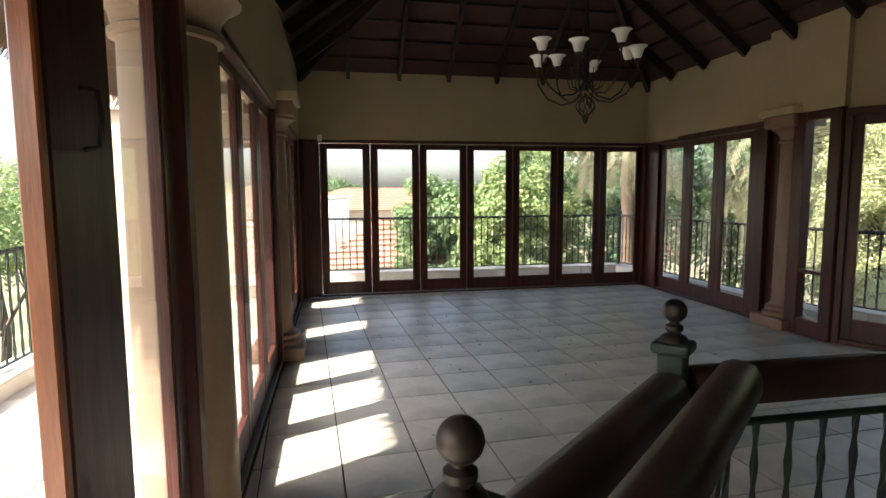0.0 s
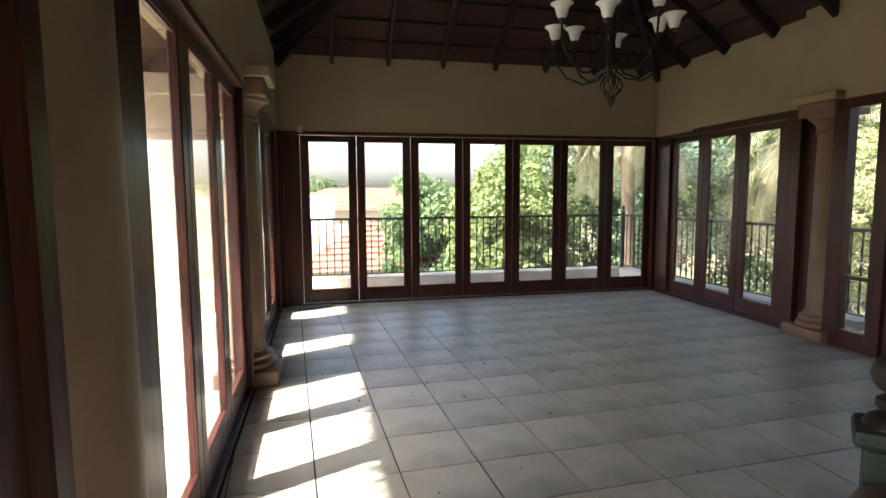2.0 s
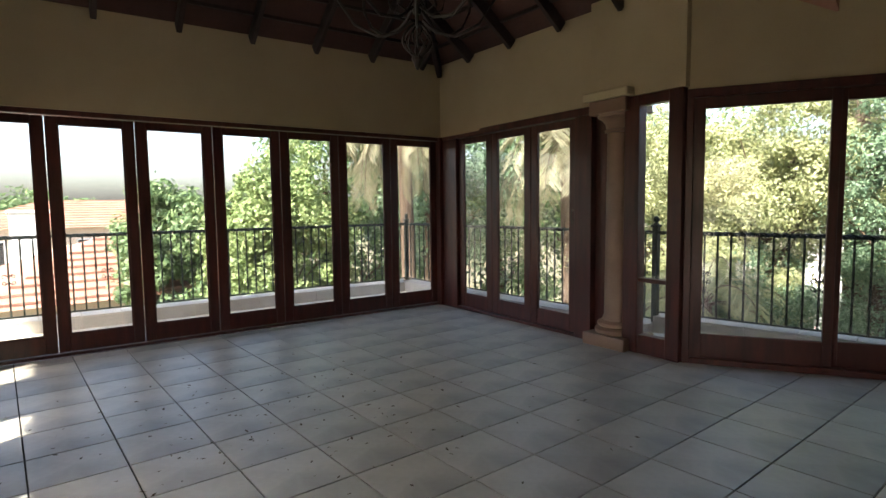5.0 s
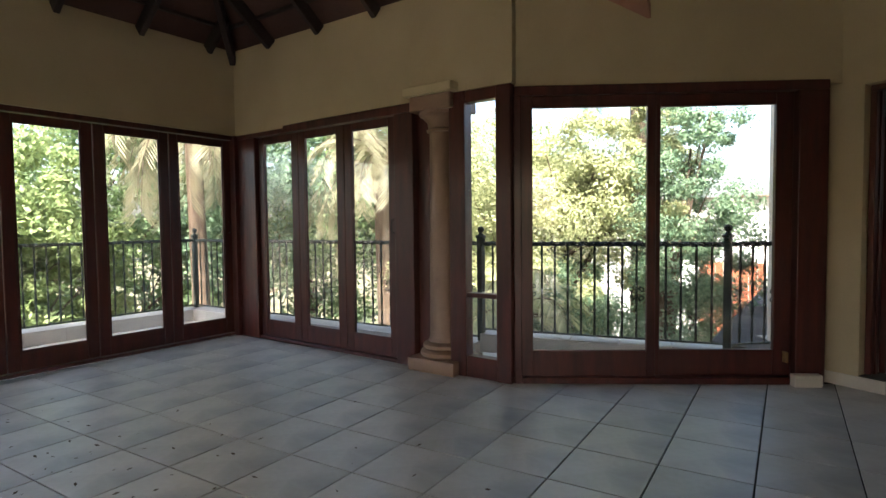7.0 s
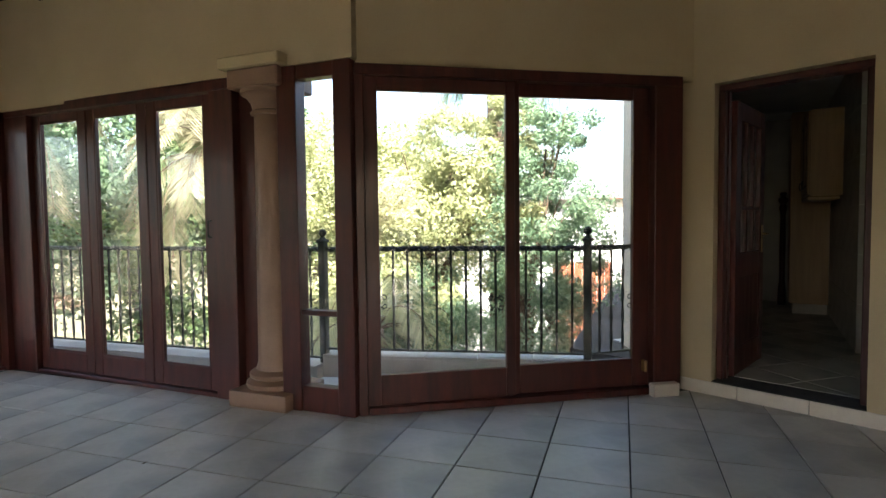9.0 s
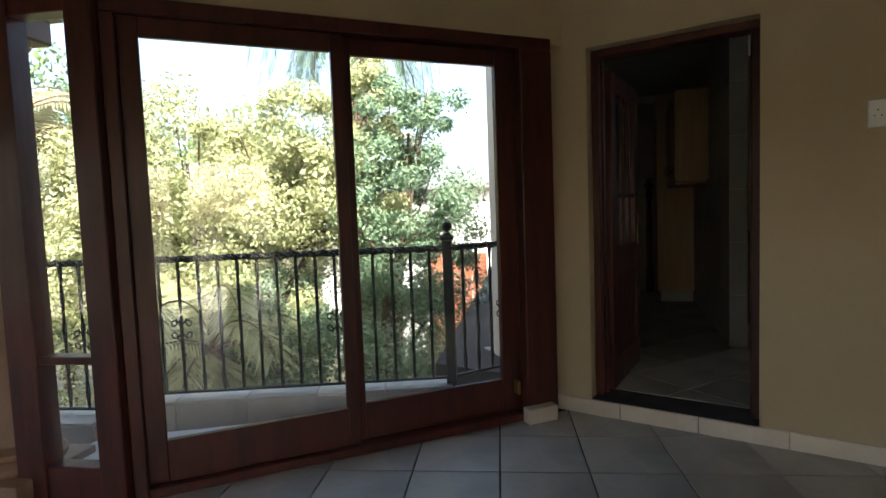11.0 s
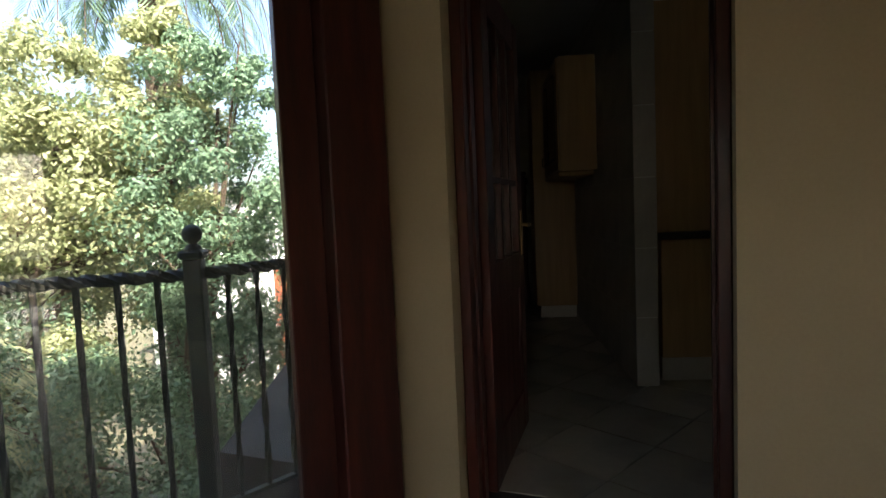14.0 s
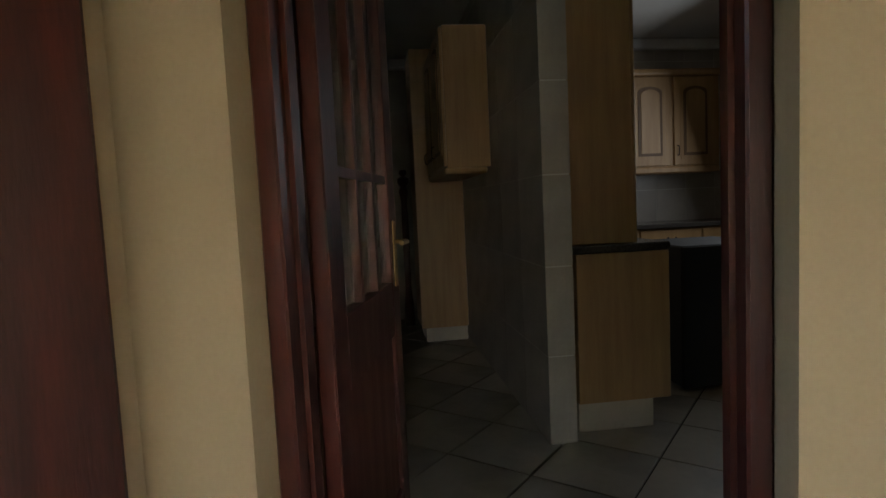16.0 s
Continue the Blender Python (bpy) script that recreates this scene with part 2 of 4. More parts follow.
# ---------------- plan ----------------
WX, EX, EX2, NY, SY = 0.62, 5.87, 5.81, 9.335, -1.2
B1, B2, C2 = (5.861, 5.87), (7.141, 3.81), (7.161, 3.898)
DD = Vector((-0.426, -0.905)).normalized()
DN = Vector((-DD.y, DD.x))
DEND = (C2[0] + 3.4 * DD.x, C2[1] + 3.4 * DD.y)
LBE = dist(B1, B2)
HEAD, CEIL, KZ = 2.235, 3.14, 0.10
TS, TX, TY, TA = 0.43, 1.455, 5.69, math.radians(3)


def wall(name, p0, p1, z0, z1, t=0.24, y0=0.0, material="wall"):
    return solid(name, B(0, dist(p0, p1), y0, y0 + t, z0, z1), material, kind="structure", m=along(p0, p1))


wall("wall_north", (WX, NY), (EX, NY), HEAD, CEIL + 0.25)
wall("wall_east", (EX, NY + 0.24), (EX, 6.41), HEAD, CEIL + 0.25)
wall("wall_east_pier", (EX2, 6.81), (EX2, 5.85), HEAD + 0.05, CEIL + 0.25, t=0.27)
wall("wall_bay", B1, B2, HEAD, CEIL + 0.6, t=0.2)
solid("wall_bay_end", B(LBE - 0.12, LBE + 0.1, 0.075, 0.26, 0, HEAD), "wall", kind="structure", m=along(B1, B2))
wall("wall_west", (WX, 3.2), (WX, NY + 0.24), HEAD, CEIL + 0.25)
wall("wall_west_south", (WX, SY), (WX, 0.75), 0, CEIL + 0.25)
wall("wall_west_head", (WX, 0.75), (WX, 3.2), HEAD, CEIL + 0.25)
wall("wall_south", (DEND[0] + 0.4, SY), (WX - 0.24, SY), 0, CEIL + 0.6)
solid("wall_south_east", B(0, 2.2, 0, 0.24, 0, CEIL + 0.6), "wall", kind="structure", m=along(DEND, (DEND[0], SY)))

# wall with the kitchen doorway
dm = along(C2, DEND)
D0, D1, DTOP = 0.222, 1.115, 2.195
bm = bmesh.new()
box(bm, 0, D0, 0, 0.24, 0, DTOP)
box(bm, D1, 3.4, 0, 0.24, 0, DTOP)
box(bm, 0, 3.4, 0, 0.24, DTOP, CEIL + 0.6)
solid("wall_kitchen_door", bm, "wall", kind="structure", m=dm)

# floors
bm = bmesh.new()
vs = [bm.verts.new((x, y, -0.012)) for x, y in [(WX - 0.05, SY - 0.1), (DEND[0] + 0.1, SY - 0.1), (DEND[0] + 0.05, DEND[1]), (C2[0] + 0.05, C2[1]), (B1[0] + 0.1, B1[1] + 0.1), (EX + 0.1, NY + 0.1), (WX - 0.05, NY + 0.1)]]
bm.faces.new(vs)
r = bmesh.ops.extrude_face_region(bm, geom=bm.faces[:])
for v in r["geom"]:
    if isinstance(v, bmesh.types.BMVert):
        v.co.z -= 0.25
floor = solid("floor", bm, "grout", kind="structure")


# ---------------- windows and folding doors ----------------
def leaf(m, w, z0, z1, stile=0.095, stile_b=None, edge="", bottom=0.2, top=0.11, label="", handle=0, group="", name="folding_door", category="door"):
    """A glazed timber leaf standing at x 0..w of the pose m."""
    d = thing(name, m, label or "dark mahogany glazed folding door leaf, closed, with one tall dusty pane", category, group)
    a, b, sb = 0.03, 0.075, stile_b or stile
    part("stile", B(0.003, stile, a, b, z0, z1, bevel=0.005), "wood", d)
    part("stile", B(w - sb, w - 0.003, a, b, z0, z1, bevel=0.005), "wood", d)
    part("bottom_rail", B(stile, w - sb, a + 0.002, b - 0.002, z0, bottom, bevel=0.004), "wood", d)
    part("top_rail", B(stile, w - sb, a + 0.002, b - 0.002, z1 - top, z1, bevel=0.004), "wood", d)
    g = part("pane", B(stile - 0.01, w - sb + 0.01, 0.050, 0.055, bottom - 0.01, z1 - top + 0.01), "glass", d)
    g.visible_shadow = False
    bm = bmesh.new()
    for x0, x1, q0, q1 in ((stile, w - sb, bottom, bottom + 0.014), (stile, w - sb, z1 - top - 0.014, z1 - top), (stile, stile + 0.014, bottom, z1 - top), (w - sb - 0.014, w - sb, bottom, z1 - top)):
        box(bm, x0, x1, 0.034, 0.048, q0, q1)
    part("glazing_bead", bm, "wood", d)
    # Added strip whose colour paints the sunlit end of the leaf.
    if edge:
        part("edge_strip", B(-0.022, 0.002, a + 0.002, b - 0.002, z0, z1, bevel=0.004), edge, d, "orange strip on the leaf edge, sunlight put into its colour")
    if handle:
        hz = 0.42 if "north" not in group and "east" not in group else 0.0
        x = stile * 0.5 if handle > 0 else w - sb * 0.5
        part("pull_handle", tube([(x, a, 1.16 + hz), (x, a - 0.03, 1.165 + hz), (x, a - 0.035, 1.22 + hz), (x, a - 0.03, 1.275 + hz), (x, a, 1.28 + hz)], 0.006, 6), "iron_black", d, "black metal pull handle", smooth=True)
    return d


def frame_run(name, p0, p1, leaves, x_start, w, z_top=HEAD, group="", label=""):
    m = along(p0, p1)
    L = dist(p0, p1)
    bm = bmesh.new()
    box(bm, 0, L, -0.02, 0.13, z_top - 0.045, z_top + 0.03, bevel=0.006)
    f = thing(name, m, label or "dark mahogany frame around a run of folding doors", "door frame", kind="structure")
    part("head", bm, "wood", f)
    part("jamb", B(0, x_start, -0.015, 0.12, 0, z_top - 0.045, bevel=0.006), "wood", f)
    xe = x_start + leaves * w
    if xe < L - 0.01:
        part("jamb", B(xe, L, -0.015, 0.12, 0, z_top - 0.045, bevel=0.006), "wood", f)
    part("threshold", B(x_start, xe, -0.005, 0.12, 0, 0.03, bevel=0.004), "wood", f)
    for i in range(leaves):
        leaf(m @ Matrix.Translation((x_start + i * w, 0, 0)), w, 0.035, z_top - 0.05, bottom=0.195, top=0.065, group=group, handle=(-1 if i == leaves - 1 else 0))
    return f


frame_run("door_frame_north", (WX + 0.02, NY + 0.06), (EX + 0.02, NY + 0.06), 7, 0.246, 0.7105, group="north folding doors")
frame_run("door_frame_east", (EX + 0.045, NY + 0.06), (EX - 0.03, 6.81), 3, 0.36, 0.672, group="east folding doors")
frame_run("door_frame_west_far", (WX - 0.02, 6.84), (WX - 0.02, NY + 0.02), 3, 0.08, 0.70, group="west far folding doors")
frame_run("door_frame_west", (WX - 0.02, 3.62), (WX - 0.02, 6.31), 3, 0.35, 0.76, group="west folding doors")

# side light beside the column
m = along((EX2, 6.42), (EX2, 5.86))
sl = thing("window_side_light", m, "narrow fixed mahogany side light with a low glazing bar beside the column", "window", kind="structure")
part("stile", B(0, 0.15, -0.01, 0.1, 0, 2.28, bevel=0.005), "wood", sl)
part("stile", B(0.43, 0.56, -0.01, 0.1, 0, 2.28, bevel=0.005), "wood", sl)
part("bottom_rail", B(0.15, 0.43, 0, 0.09, 0, 0.17, bevel=0.005), "wood", sl)
part("top_rail", B(0.15, 0.43, 0, 0.09, 2.19, 2.28, bevel=0.005), "wood", sl)
part("glazing_bar", B(0.15, 0.43, 0.0, 0.08, 0.645, 0.68, bevel=0.005), "wood", sl)
g = part("pane", B(0.14, 0.44, 0.045, 0.05, 0.16, 2.2), "glass", sl)
g.visible_shadow = False

# sliding door in the bay
m = along(B1, B2)
LB = dist(B1, B2)
sd = thing("sliding_door", m, "wide two-pane mahogany sliding door in the bay, closed", "door")
part("head", B(0, LB - 0.12, -0.03, 0.14, 2.19, 2.26, bevel=0.006), "wood", sd)
part("jamb", B(0, 0.06, -0.03, 0.13, 0, 2.19, bevel=0.006), "wood", sd)
part("jamb", B(2.09, LB - 0.12, -0.03, 0.13, 0, 2.19, bevel=0.006), "wood", sd)
part("threshold", B(0.06, 2.09, -0.03, 0.12, 0, 0.05, bevel=0.006), "wood", sd)
for x0, x1, g0, g1, a in ((0.06, 1.07, 0.147, 1.005, 0.005), (1.07, 2.09, 1.115, 1.964, 0.045)):
    q = part("leaf_frame", box(bmesh.new(), x0, g0, a, a + 0.04, 0.05, 2.19, bevel=0.004), "wood", sd)
    part("stile", B(g1, x1, a, a + 0.04, 0.05, 2.19, bevel=0.004), "wood", sd)
    part("bottom_rail", B(g0, g1, a + 0.002, a + 0.038, 0.05, 0.25, bevel=0.004), "wood", sd)
    part("top_rail", B(g0, g1, a + 0.002, a + 0.038, 2.10, 2.19, bevel=0.004), "wood", sd)
    g = part("pane", B(g0 - 0.01, g1 + 0.01, a + 0.018, a + 0.023, 0.24, 2.11), "glass", sd)
    g.visible_shadow = False
part("lock", B(2.03, 2.05, -0.012, 0.04, 0.16, 0.24, bevel=0.003), "brass", sd, "small brass floor bolt")


# ---------------- columns ----------------
def column(x, y, z0=0.0, z1=2.38, r=0.125, half=0.235, paint="column", name="column", label="round sand-coloured plaster column with square plinth and moulded capital"):
    c = thing(name, Matrix.Translation((x, y, z0)), label, "column")
    H = z1 - z0
    part("plinth", B(-half, half, -half, half, 0, 0.115, bevel=0.012, seg=2), paint, c, smooth=True)
    base = [(r + 0.075, 0.115), (r + 0.088, 0.13), (r + 0.088, 0.155), (r + 0.07, 0.17), (r + 0.05, 0.18), (r + 0.065, 0.195), (r + 0.065, 0.215), (r + 0.045, 0.23), (r + 0.02, 0.24), (r + 0.012, 0.27)]
    part("base", lathe(base, 28), paint, c, smooth=True)
    part("shaft", lathe([(r + 0.012, 0.262), (r + 0.004, 0.3), (r, 0.8), (r - 0.01, H - 0.36)], 28), paint, c, smooth=True)
    cap = [(r - 0.01, H - 0.365), (r + 0.012, H - 0.36), (r + 0.014, H - 0.34), (r - 0.002, H - 0.33), (r + 0.01, H - 0.28), (r + 0.05, H - 0.235), (r + 0.075, H - 0.225), (r + 0.08, H - 0.20)]
    part("capital", lathe(cap, 28), paint, c, smooth=True)
    part("abacus", B(-half + 0.03, half - 0.03, -half + 0.03, half - 0.03, H - 0.2, H - 0.075, bevel=0.01), paint, c)
    part("slab", B(-half - 0.01, half + 0.01, -half - 0.01, half + 0.01, H - 0.075, H, bevel=0.008), "abacus", c, "pale painted slab")
    return c


column(5.95, 6.575, z1=2.36)
column(WX - 0.07, 6.56, z1=2.36)
column(0.555, 3.41, z1=2.36, r=0.165, half=0.24, paint="column_sunlit", label="round plaster column at the terrace doors, sunlit cream put into its paint colour")
jm = thing("door_frame_terrace", None, "dark mahogany jamb of the open terrace doorway", "door frame", kind="structure")
part("jamb", B(0.585, 0.66, 3.14, 3.22, 0, 2.2, bevel=0.006), "wood", jm)
part("jamb", B(0.50, 0.62, 0.76, 0.84, 0, 2.2, bevel=0.006), "wood", jm)
part("head", B(0.50, 0.62, 0.84, 3.14, 2.15, 2.23, bevel=0.006), "wood", jm)
leaf(along((0.64, 2.43), (0.66, 3.13)), 0.70, 0.03, 2.14, stile=0.26, stile_b=0.10, edge="wood_sunlit", label="mahogany glazed terrace door leaf, standing slightly open, sunlight coloured orange onto its edge", handle=1)

# ---------------- roof underside ----------------
SL = math.tan(radians(37))
RX0, RX1, RY0, RY1 = WX - 0.02, EX + 0.02, SY, NY + 0.02
HALF = (RX1 - RX0) / 2
RID = CEIL + HALF * SL
CX = (RX0 + RX1) / 2


def slab_poly(pts, t, name, material):
    bm = bmesh.new()
    a = [bm.verts.new(p) for p in pts]
    b = [bm.verts.new((p[0], p[1], p[2] + t)) for p in pts]
    bm.faces.new(a)
    bm.faces.new(b[::-1])
    n = len(pts)
    for i in range(n):
        bm.faces.new((a[i], b[i], b[(i + 1) % n], a[(i + 1) % n]))
    return solid(name, bm, material, kind="structure")


Pn, Ps = (CX, RY1 - HALF, RID), (CX, RY0 + HALF, RID)
slab_poly([(RX0, RY1, CEIL), (RX1, RY1, CEIL), Pn], 0.05, "ceiling_north", "underroof")
slab_poly([(RX1, RY1, CEIL), (RX1, RY0, CEIL), Ps, Pn], 0.05, "ceiling_east", "underroof")
slab_poly([(RX1, RY0, CEIL), (RX0, RY0, CEIL), Ps], 0.05, "ceiling_south", "underroof")
slab_poly([(RX0, RY0, CEIL), (RX0, RY1, CEIL), Pn, Ps], 0.05, "ceiling_west", "underroof")
slab_poly([(EX - 0.02, B1[1] + 0.6, CEIL + 0.2), (C2[0] + 0.4, C2[1] + 0.3, CEIL + 0.2), (DEND[0] + 0.4, SY - 0.2, CEIL + 0.2), (EX - 1.4, SY - 0.2, CEIL + 0.2)], 0.05, "ceiling_bay", "underroof")


def beam(a, b, w, h, name, group, drop=0.0):
    """A rectangular timber from a to b, hung below the line."""
    a, b = Vector(a), Vector(b)
    d = b - a
    L = d.length
    xx = d.normalized()
    yy = Vector((-xx.y, xx.x, 0)).normalized()
    zz = xx.cross(yy)
    mm = Matrix((xx, yy, zz)).transposed().to_4x4()
    mm.translation = a
    return solid(name, B(0, L, -w / 2, w / 2, -h - drop, -drop, bevel=0.006), "rafter", "dark stained sloping roof timber", "rafter", group, m=mm)


for i in range(1, 8):
    x = RX0 + i * (RX1 - RX0) / 7.5
    run = min(x - RX0, RX1 - x)
    beam((x, RY1 - 0.02, CEIL + 0.0), (x, RY1 - run, CEIL + run * SL), 0.05, 0.13, "rafter", "north rafters")
for i in range(1, 15):
    y = RY1 - i * 0.72
    run = min(RY1 - y, HALF, y - RY0)
    beam((RX1 - 0.02, y, CEIL), (RX1 - run, y, CEIL + run * SL), 0.05, 0.13, "rafter", "east rafters")
    beam((RX0 + 0.02, y, CEIL), (RX0 + run, y, CEIL + run * SL), 0.05, 0.13, "rafter", "west rafters")
for a, b in (((RX0, RY1, CEIL), Pn), ((RX1, RY1, CEIL), Pn), ((RX0, RY0, CEIL), Ps), ((RX1, RY0, CEIL), Ps)):
    beam(a, b, 0.06, 0.17, "hip_rafter", "hip rafters")
bm = bmesh.new()
for k in range(1, 11):
    t = k * 0.24
    z = CEIL + t * SL - 0.004
    if RX1 - RX0 - 2 * t > 0.2:
        box(bm, RX0 + t, RX1 - t, RY1 - t - 0.02, RY1 - t + 0.02, z - 0.03, z)
        box(bm, RX0 + t - 0.02, RX0 + t + 0.02, RY0 + t, RY1 - t, z - 0.03, z)
        box(bm, RX1 - t - 0.02, RX1 - t + 0.02, RY0 + t, RY1 - t, z - 0.03, z)
solid("roof_battens", bm, "rafter", "rows of thin roof battens between the rafters", "batten", kind="stuff")

# eaves outside
for nm, pts in (("eave_north", [(RX0 - 1.1, RY1 + 1.1, CEIL - 0.62), (RX1 + 0.8, RY1 + 1.1, CEIL - 0.62), (RX1, RY1, CEIL + 0.06), (RX0, RY1, CEIL + 0.06)]),
                ("eave_west", [(WX - 1.30, SY, CEIL - 0.84), (WX - 1.30, RY1 + 1.1, CEIL - 0.84), (RX0, RY1, CEIL + 0.06), (RX0, SY, CEIL + 0.06)]),
                ("eave_east", [(RX1 + 0.5, RY1 + 1.1, CEIL - 0.4), (RX1 + 0.5, 5.0, CEIL - 0.4), (RX1, 5.0, CEIL + 0.06), (RX1, RY1, CEIL + 0.06)])):
    slab_poly(pts, 0.10, nm, "thatch" if nm == "eave_west" else "roof")
rng = random.Random(5)
bm = bmesh.new()
for i in range(2600):
    y = rng.uniform(0.4, 10.3)
    q = rng.uniform(0, 1)
    x = WX - 1.24 + rng.uniform(-0.06, 0.12)
    z = CEIL - 0.84 + rng.uniform(-0.03, 0.12)
    a, b = Vector((x, y, z)), Vector((x - rng.uniform(0.03, 0.09), y + rng.uniform(-0.02, 0.02), z - rng.uniform(0.04, 0.10)))
    w = 0.008
    bm.faces.new([bm.verts.new(p) for p in (a + Vector((0, -w, 0)), a + Vector((0, w, 0)), b + Vector((0, w * 0.4, 0)), b + Vector((0, -w * 0.4, 0)))])
solid("thatch_edge", bm, "thatch", "ragged brown thatch straws along the western eave", "thatch", kind="stuff")
wl = thing("boundary_wall", Matrix.Translation((-0.6, 7.45, 0)), "white plastered pier wall at the terrace end with a coping slab", "wall")
part("wall", B(-1.0, 1.0, -0.1, 0.1, -0.03, 2.3), "house", wl)
part("coping", B(-1.08, 1.0, -0.16, 0.16, 2.3, 2.48, bevel=0.01), "plaster_out", wl)


# ---------------- balcony ----------------
def strip(name, p0, p1, y0, y1, z0=-0.35, z1=-0.012, material="grout"):
    return solid(name, B(0, dist(p0, p1), y0, y1, z0, z1), material, kind="structure", m=along(p0, p1))


RN = 11.0
PA, PB, PC, PD = (6.35, RN), (6.56, 6.58), (7.02, 4.55), (7.38, 4.15)
bm = bmesh.new()
vs = [bm.verts.new((x, y, -0.03)) for x, y in [(-1.6, SY), (WX - 0.1, SY), (WX - 0.1, NY + 0.1), (EX + 0.1, NY + 0.1), (EX + 0.0, 5.9), (7.28, 3.98), (7.58, 4.2), (7.15, 4.75), (6.7, 6.6), (6.5, 11.2), (-1.6, 11.2)]]
bm.faces.new(vs)
r = bmesh.ops.extrude_face_region(bm, geom=bm.faces[:])
for v in r["geom"]:
    if isinstance(v, bmesh.types.BMVert):
        v.co.z -= 0.3
solid("balcony_floor", bm, "ctile", kind="structure")


def kerb(p0, p1, up=0.0, inn=0.12):
    L = dist(p0, p1)
    k = thing("kerb", along(p0, p1), kind="structure")
    part("core", B(0, L, -inn, 0.14, -0.3, 0.10 + up), "plaster_out", k)
    n = max(1, round(L / 0.4))
    for i in range(n):
        part("coping_tile", B(i * L / n + 0.003, (i + 1) * L / n - 0.003, -inn - 0.02, 0.15, 0.104 + up, 0.125 + up, bevel=0.003), "ctile", k)
        part("face_tile", B(i * L / n + 0.003, (i + 1) * L / n - 0.003, -inn - 0.015, -inn - 0.001, -0.03, 0.10 + up), "ctile", k)


def baluster_bm(x, z0, z1, twist=True):
    bm = bmesh.new()
    n = 9
    rings = []
    for i in range(n + 1):
        z = z0 + (z1 - z0) * i / n
        s = 0.0075 * (1 + (0.35 if twist and i % 2 else 0))
        a = 0.8 * i if twist else 0
        rings.append([bm.verts.new((x + s * 1.3 * math.cos(a + q * math.pi / 2), s * 1.3 * math.sin(a + q * math.pi / 2), z)) for q in range(4)])
    for a, b in zip(rings, rings[1:]):
        for i in range(4):
            bm.faces.new((a[i], a[(i + 1) % 4], b[(i + 1) % 4], b[i]))
    bm.faces.new(rings[0][::-1])
    bm.faces.new(rings[-1])
    return bm


def scroll_points(cx, cz, sx, sz, r=0.045):
    pts = []
    for i in range(12):
        a = i * 0.62
        rr = r * (1 - i / 14)
        pts.append((cx + sx * (r + rr * -math.cos(a)) * 0.8, 0, cz + sz * (0.005 + rr * math.sin(a) + r * i / 9)))
    return pts


BAL = {}


def railing(p0, p1, z0=0.125, top=1.045, ends=(0, 1), name="balcony_railing", post_h=None):
    L = dist(p0, p1)
    rl = thing(name, along(p0, p1), "dark green wrought-iron balcony railing with twisted top rail and scrolls", "railing")
    # rope-like top rail
    bm = bmesh.new()
    n = max(8, int(L / 0.035))
    rings = []
    for i in range(n + 1):
        x = L * i / n
        a = i * 0.8
        rings.append([bm.verts.new((x, (0.024 if q % 2 else 0.019) * math.cos(a + q * math.pi / 3), top + (0.024 if q % 2 else 0.019) * math.sin(a + q * math.pi / 3))) for q in range(6)])
    for a, b in zip(rings, rings[1:]):
        for i in range(6):
            bm.faces.new((a[i], a[(i + 1) % 6], b[(i + 1) % 6], b[i]))
    part("top_rail", bm, "iron", rl)
    part("bottom_rail", B(0, L, -0.012, 0.012, z0 + 0.03, z0 + 0.045), "iron", rl)
    nb = max(2, round(L / 0.118))
    key = (z0, top)
    for i in range(1, nb):
        x = L * i / nb
        if key not in BAL:
            BAL[key] = part("baluster", baluster_bm(0, z0 + 0.045, top - 0.015), "iron", rl)
            o = BAL[key]
        else:
            o = new("baluster", BAL[key].data)
            o.parent = rl
        o.location = (x, 0, 0)
        if i % 8 == 4:
            zc = (z0 + top) / 2
            bm = bmesh.new()
            for sx in (-1, 1):
                for sz in (-1, 1):
                    tube(scroll_points(x, zc, sx, sz), 0.005, 4, bm)
            part("scroll", bm, "iron", rl)
    return rl


def post(x, y, z0=0.125, z1=1.125, w=0.058, name="railing_post", material="iron", ballr=0.032, label="dark green square iron post with a ball finial"):
    p = thing(name, Matrix.Translation((x, y, z0)), label, "post")
    H = z1 - z0
    part("shaft", B(-w / 2, w / 2, -w / 2, w / 2, 0, H - 0.03, bevel=0.004), material, p)
    part("cap", B(-w * 0.68, w * 0.68, -w * 0.68, w * 0.68, H - 0.03, H, bevel=0.008), material, p)
    neck = [(w * 0.5, H), (w * 0.42, H + 0.012), (w * 0.22, H + 0.02), (w * 0.30, H + 0.028)]
    part("finial", lathe(neck + ball_profile(ballr, H + 0.02 + ballr, 10, 0.22), 16), material, p, smooth=True)
    return p


for a, b in (((-0.2, RN), PA), (PA, PB), (PB, PC), (PC, PD), ((-1.47, SY + 0.2), (-1.47, 7.34))):
    bay = a in (PB, PC)
    if a != PC:
        kerb(a, b, 0.075 if bay else 0.0, 0.04 if bay else 0.12)
    railing(a, b, z0=0.2 if bay else 0.125)
for a in (PA, PB, PC, (-1.47, 7.2), (-1.47, 2.9)):
    post(*a)
bm = bmesh.new()
bm.faces.new([bm.verts.new((x, y, 0.075)) for x, y in [(6.06, 6.45), (5.98, 6.05), (7.16, 4.22), (7.34, 4.24), (6.97, 4.66), (6.33, 6.45)]])
r = bmesh.ops.extrude_face_region(bm, geom=bm.faces[:])
for v in r["geom"]:
    if isinstance(v, bmesh.types.BMVert):
        v.co.z -= 0.08
solid("balcony_step", bm, "ctile", kind="structure")
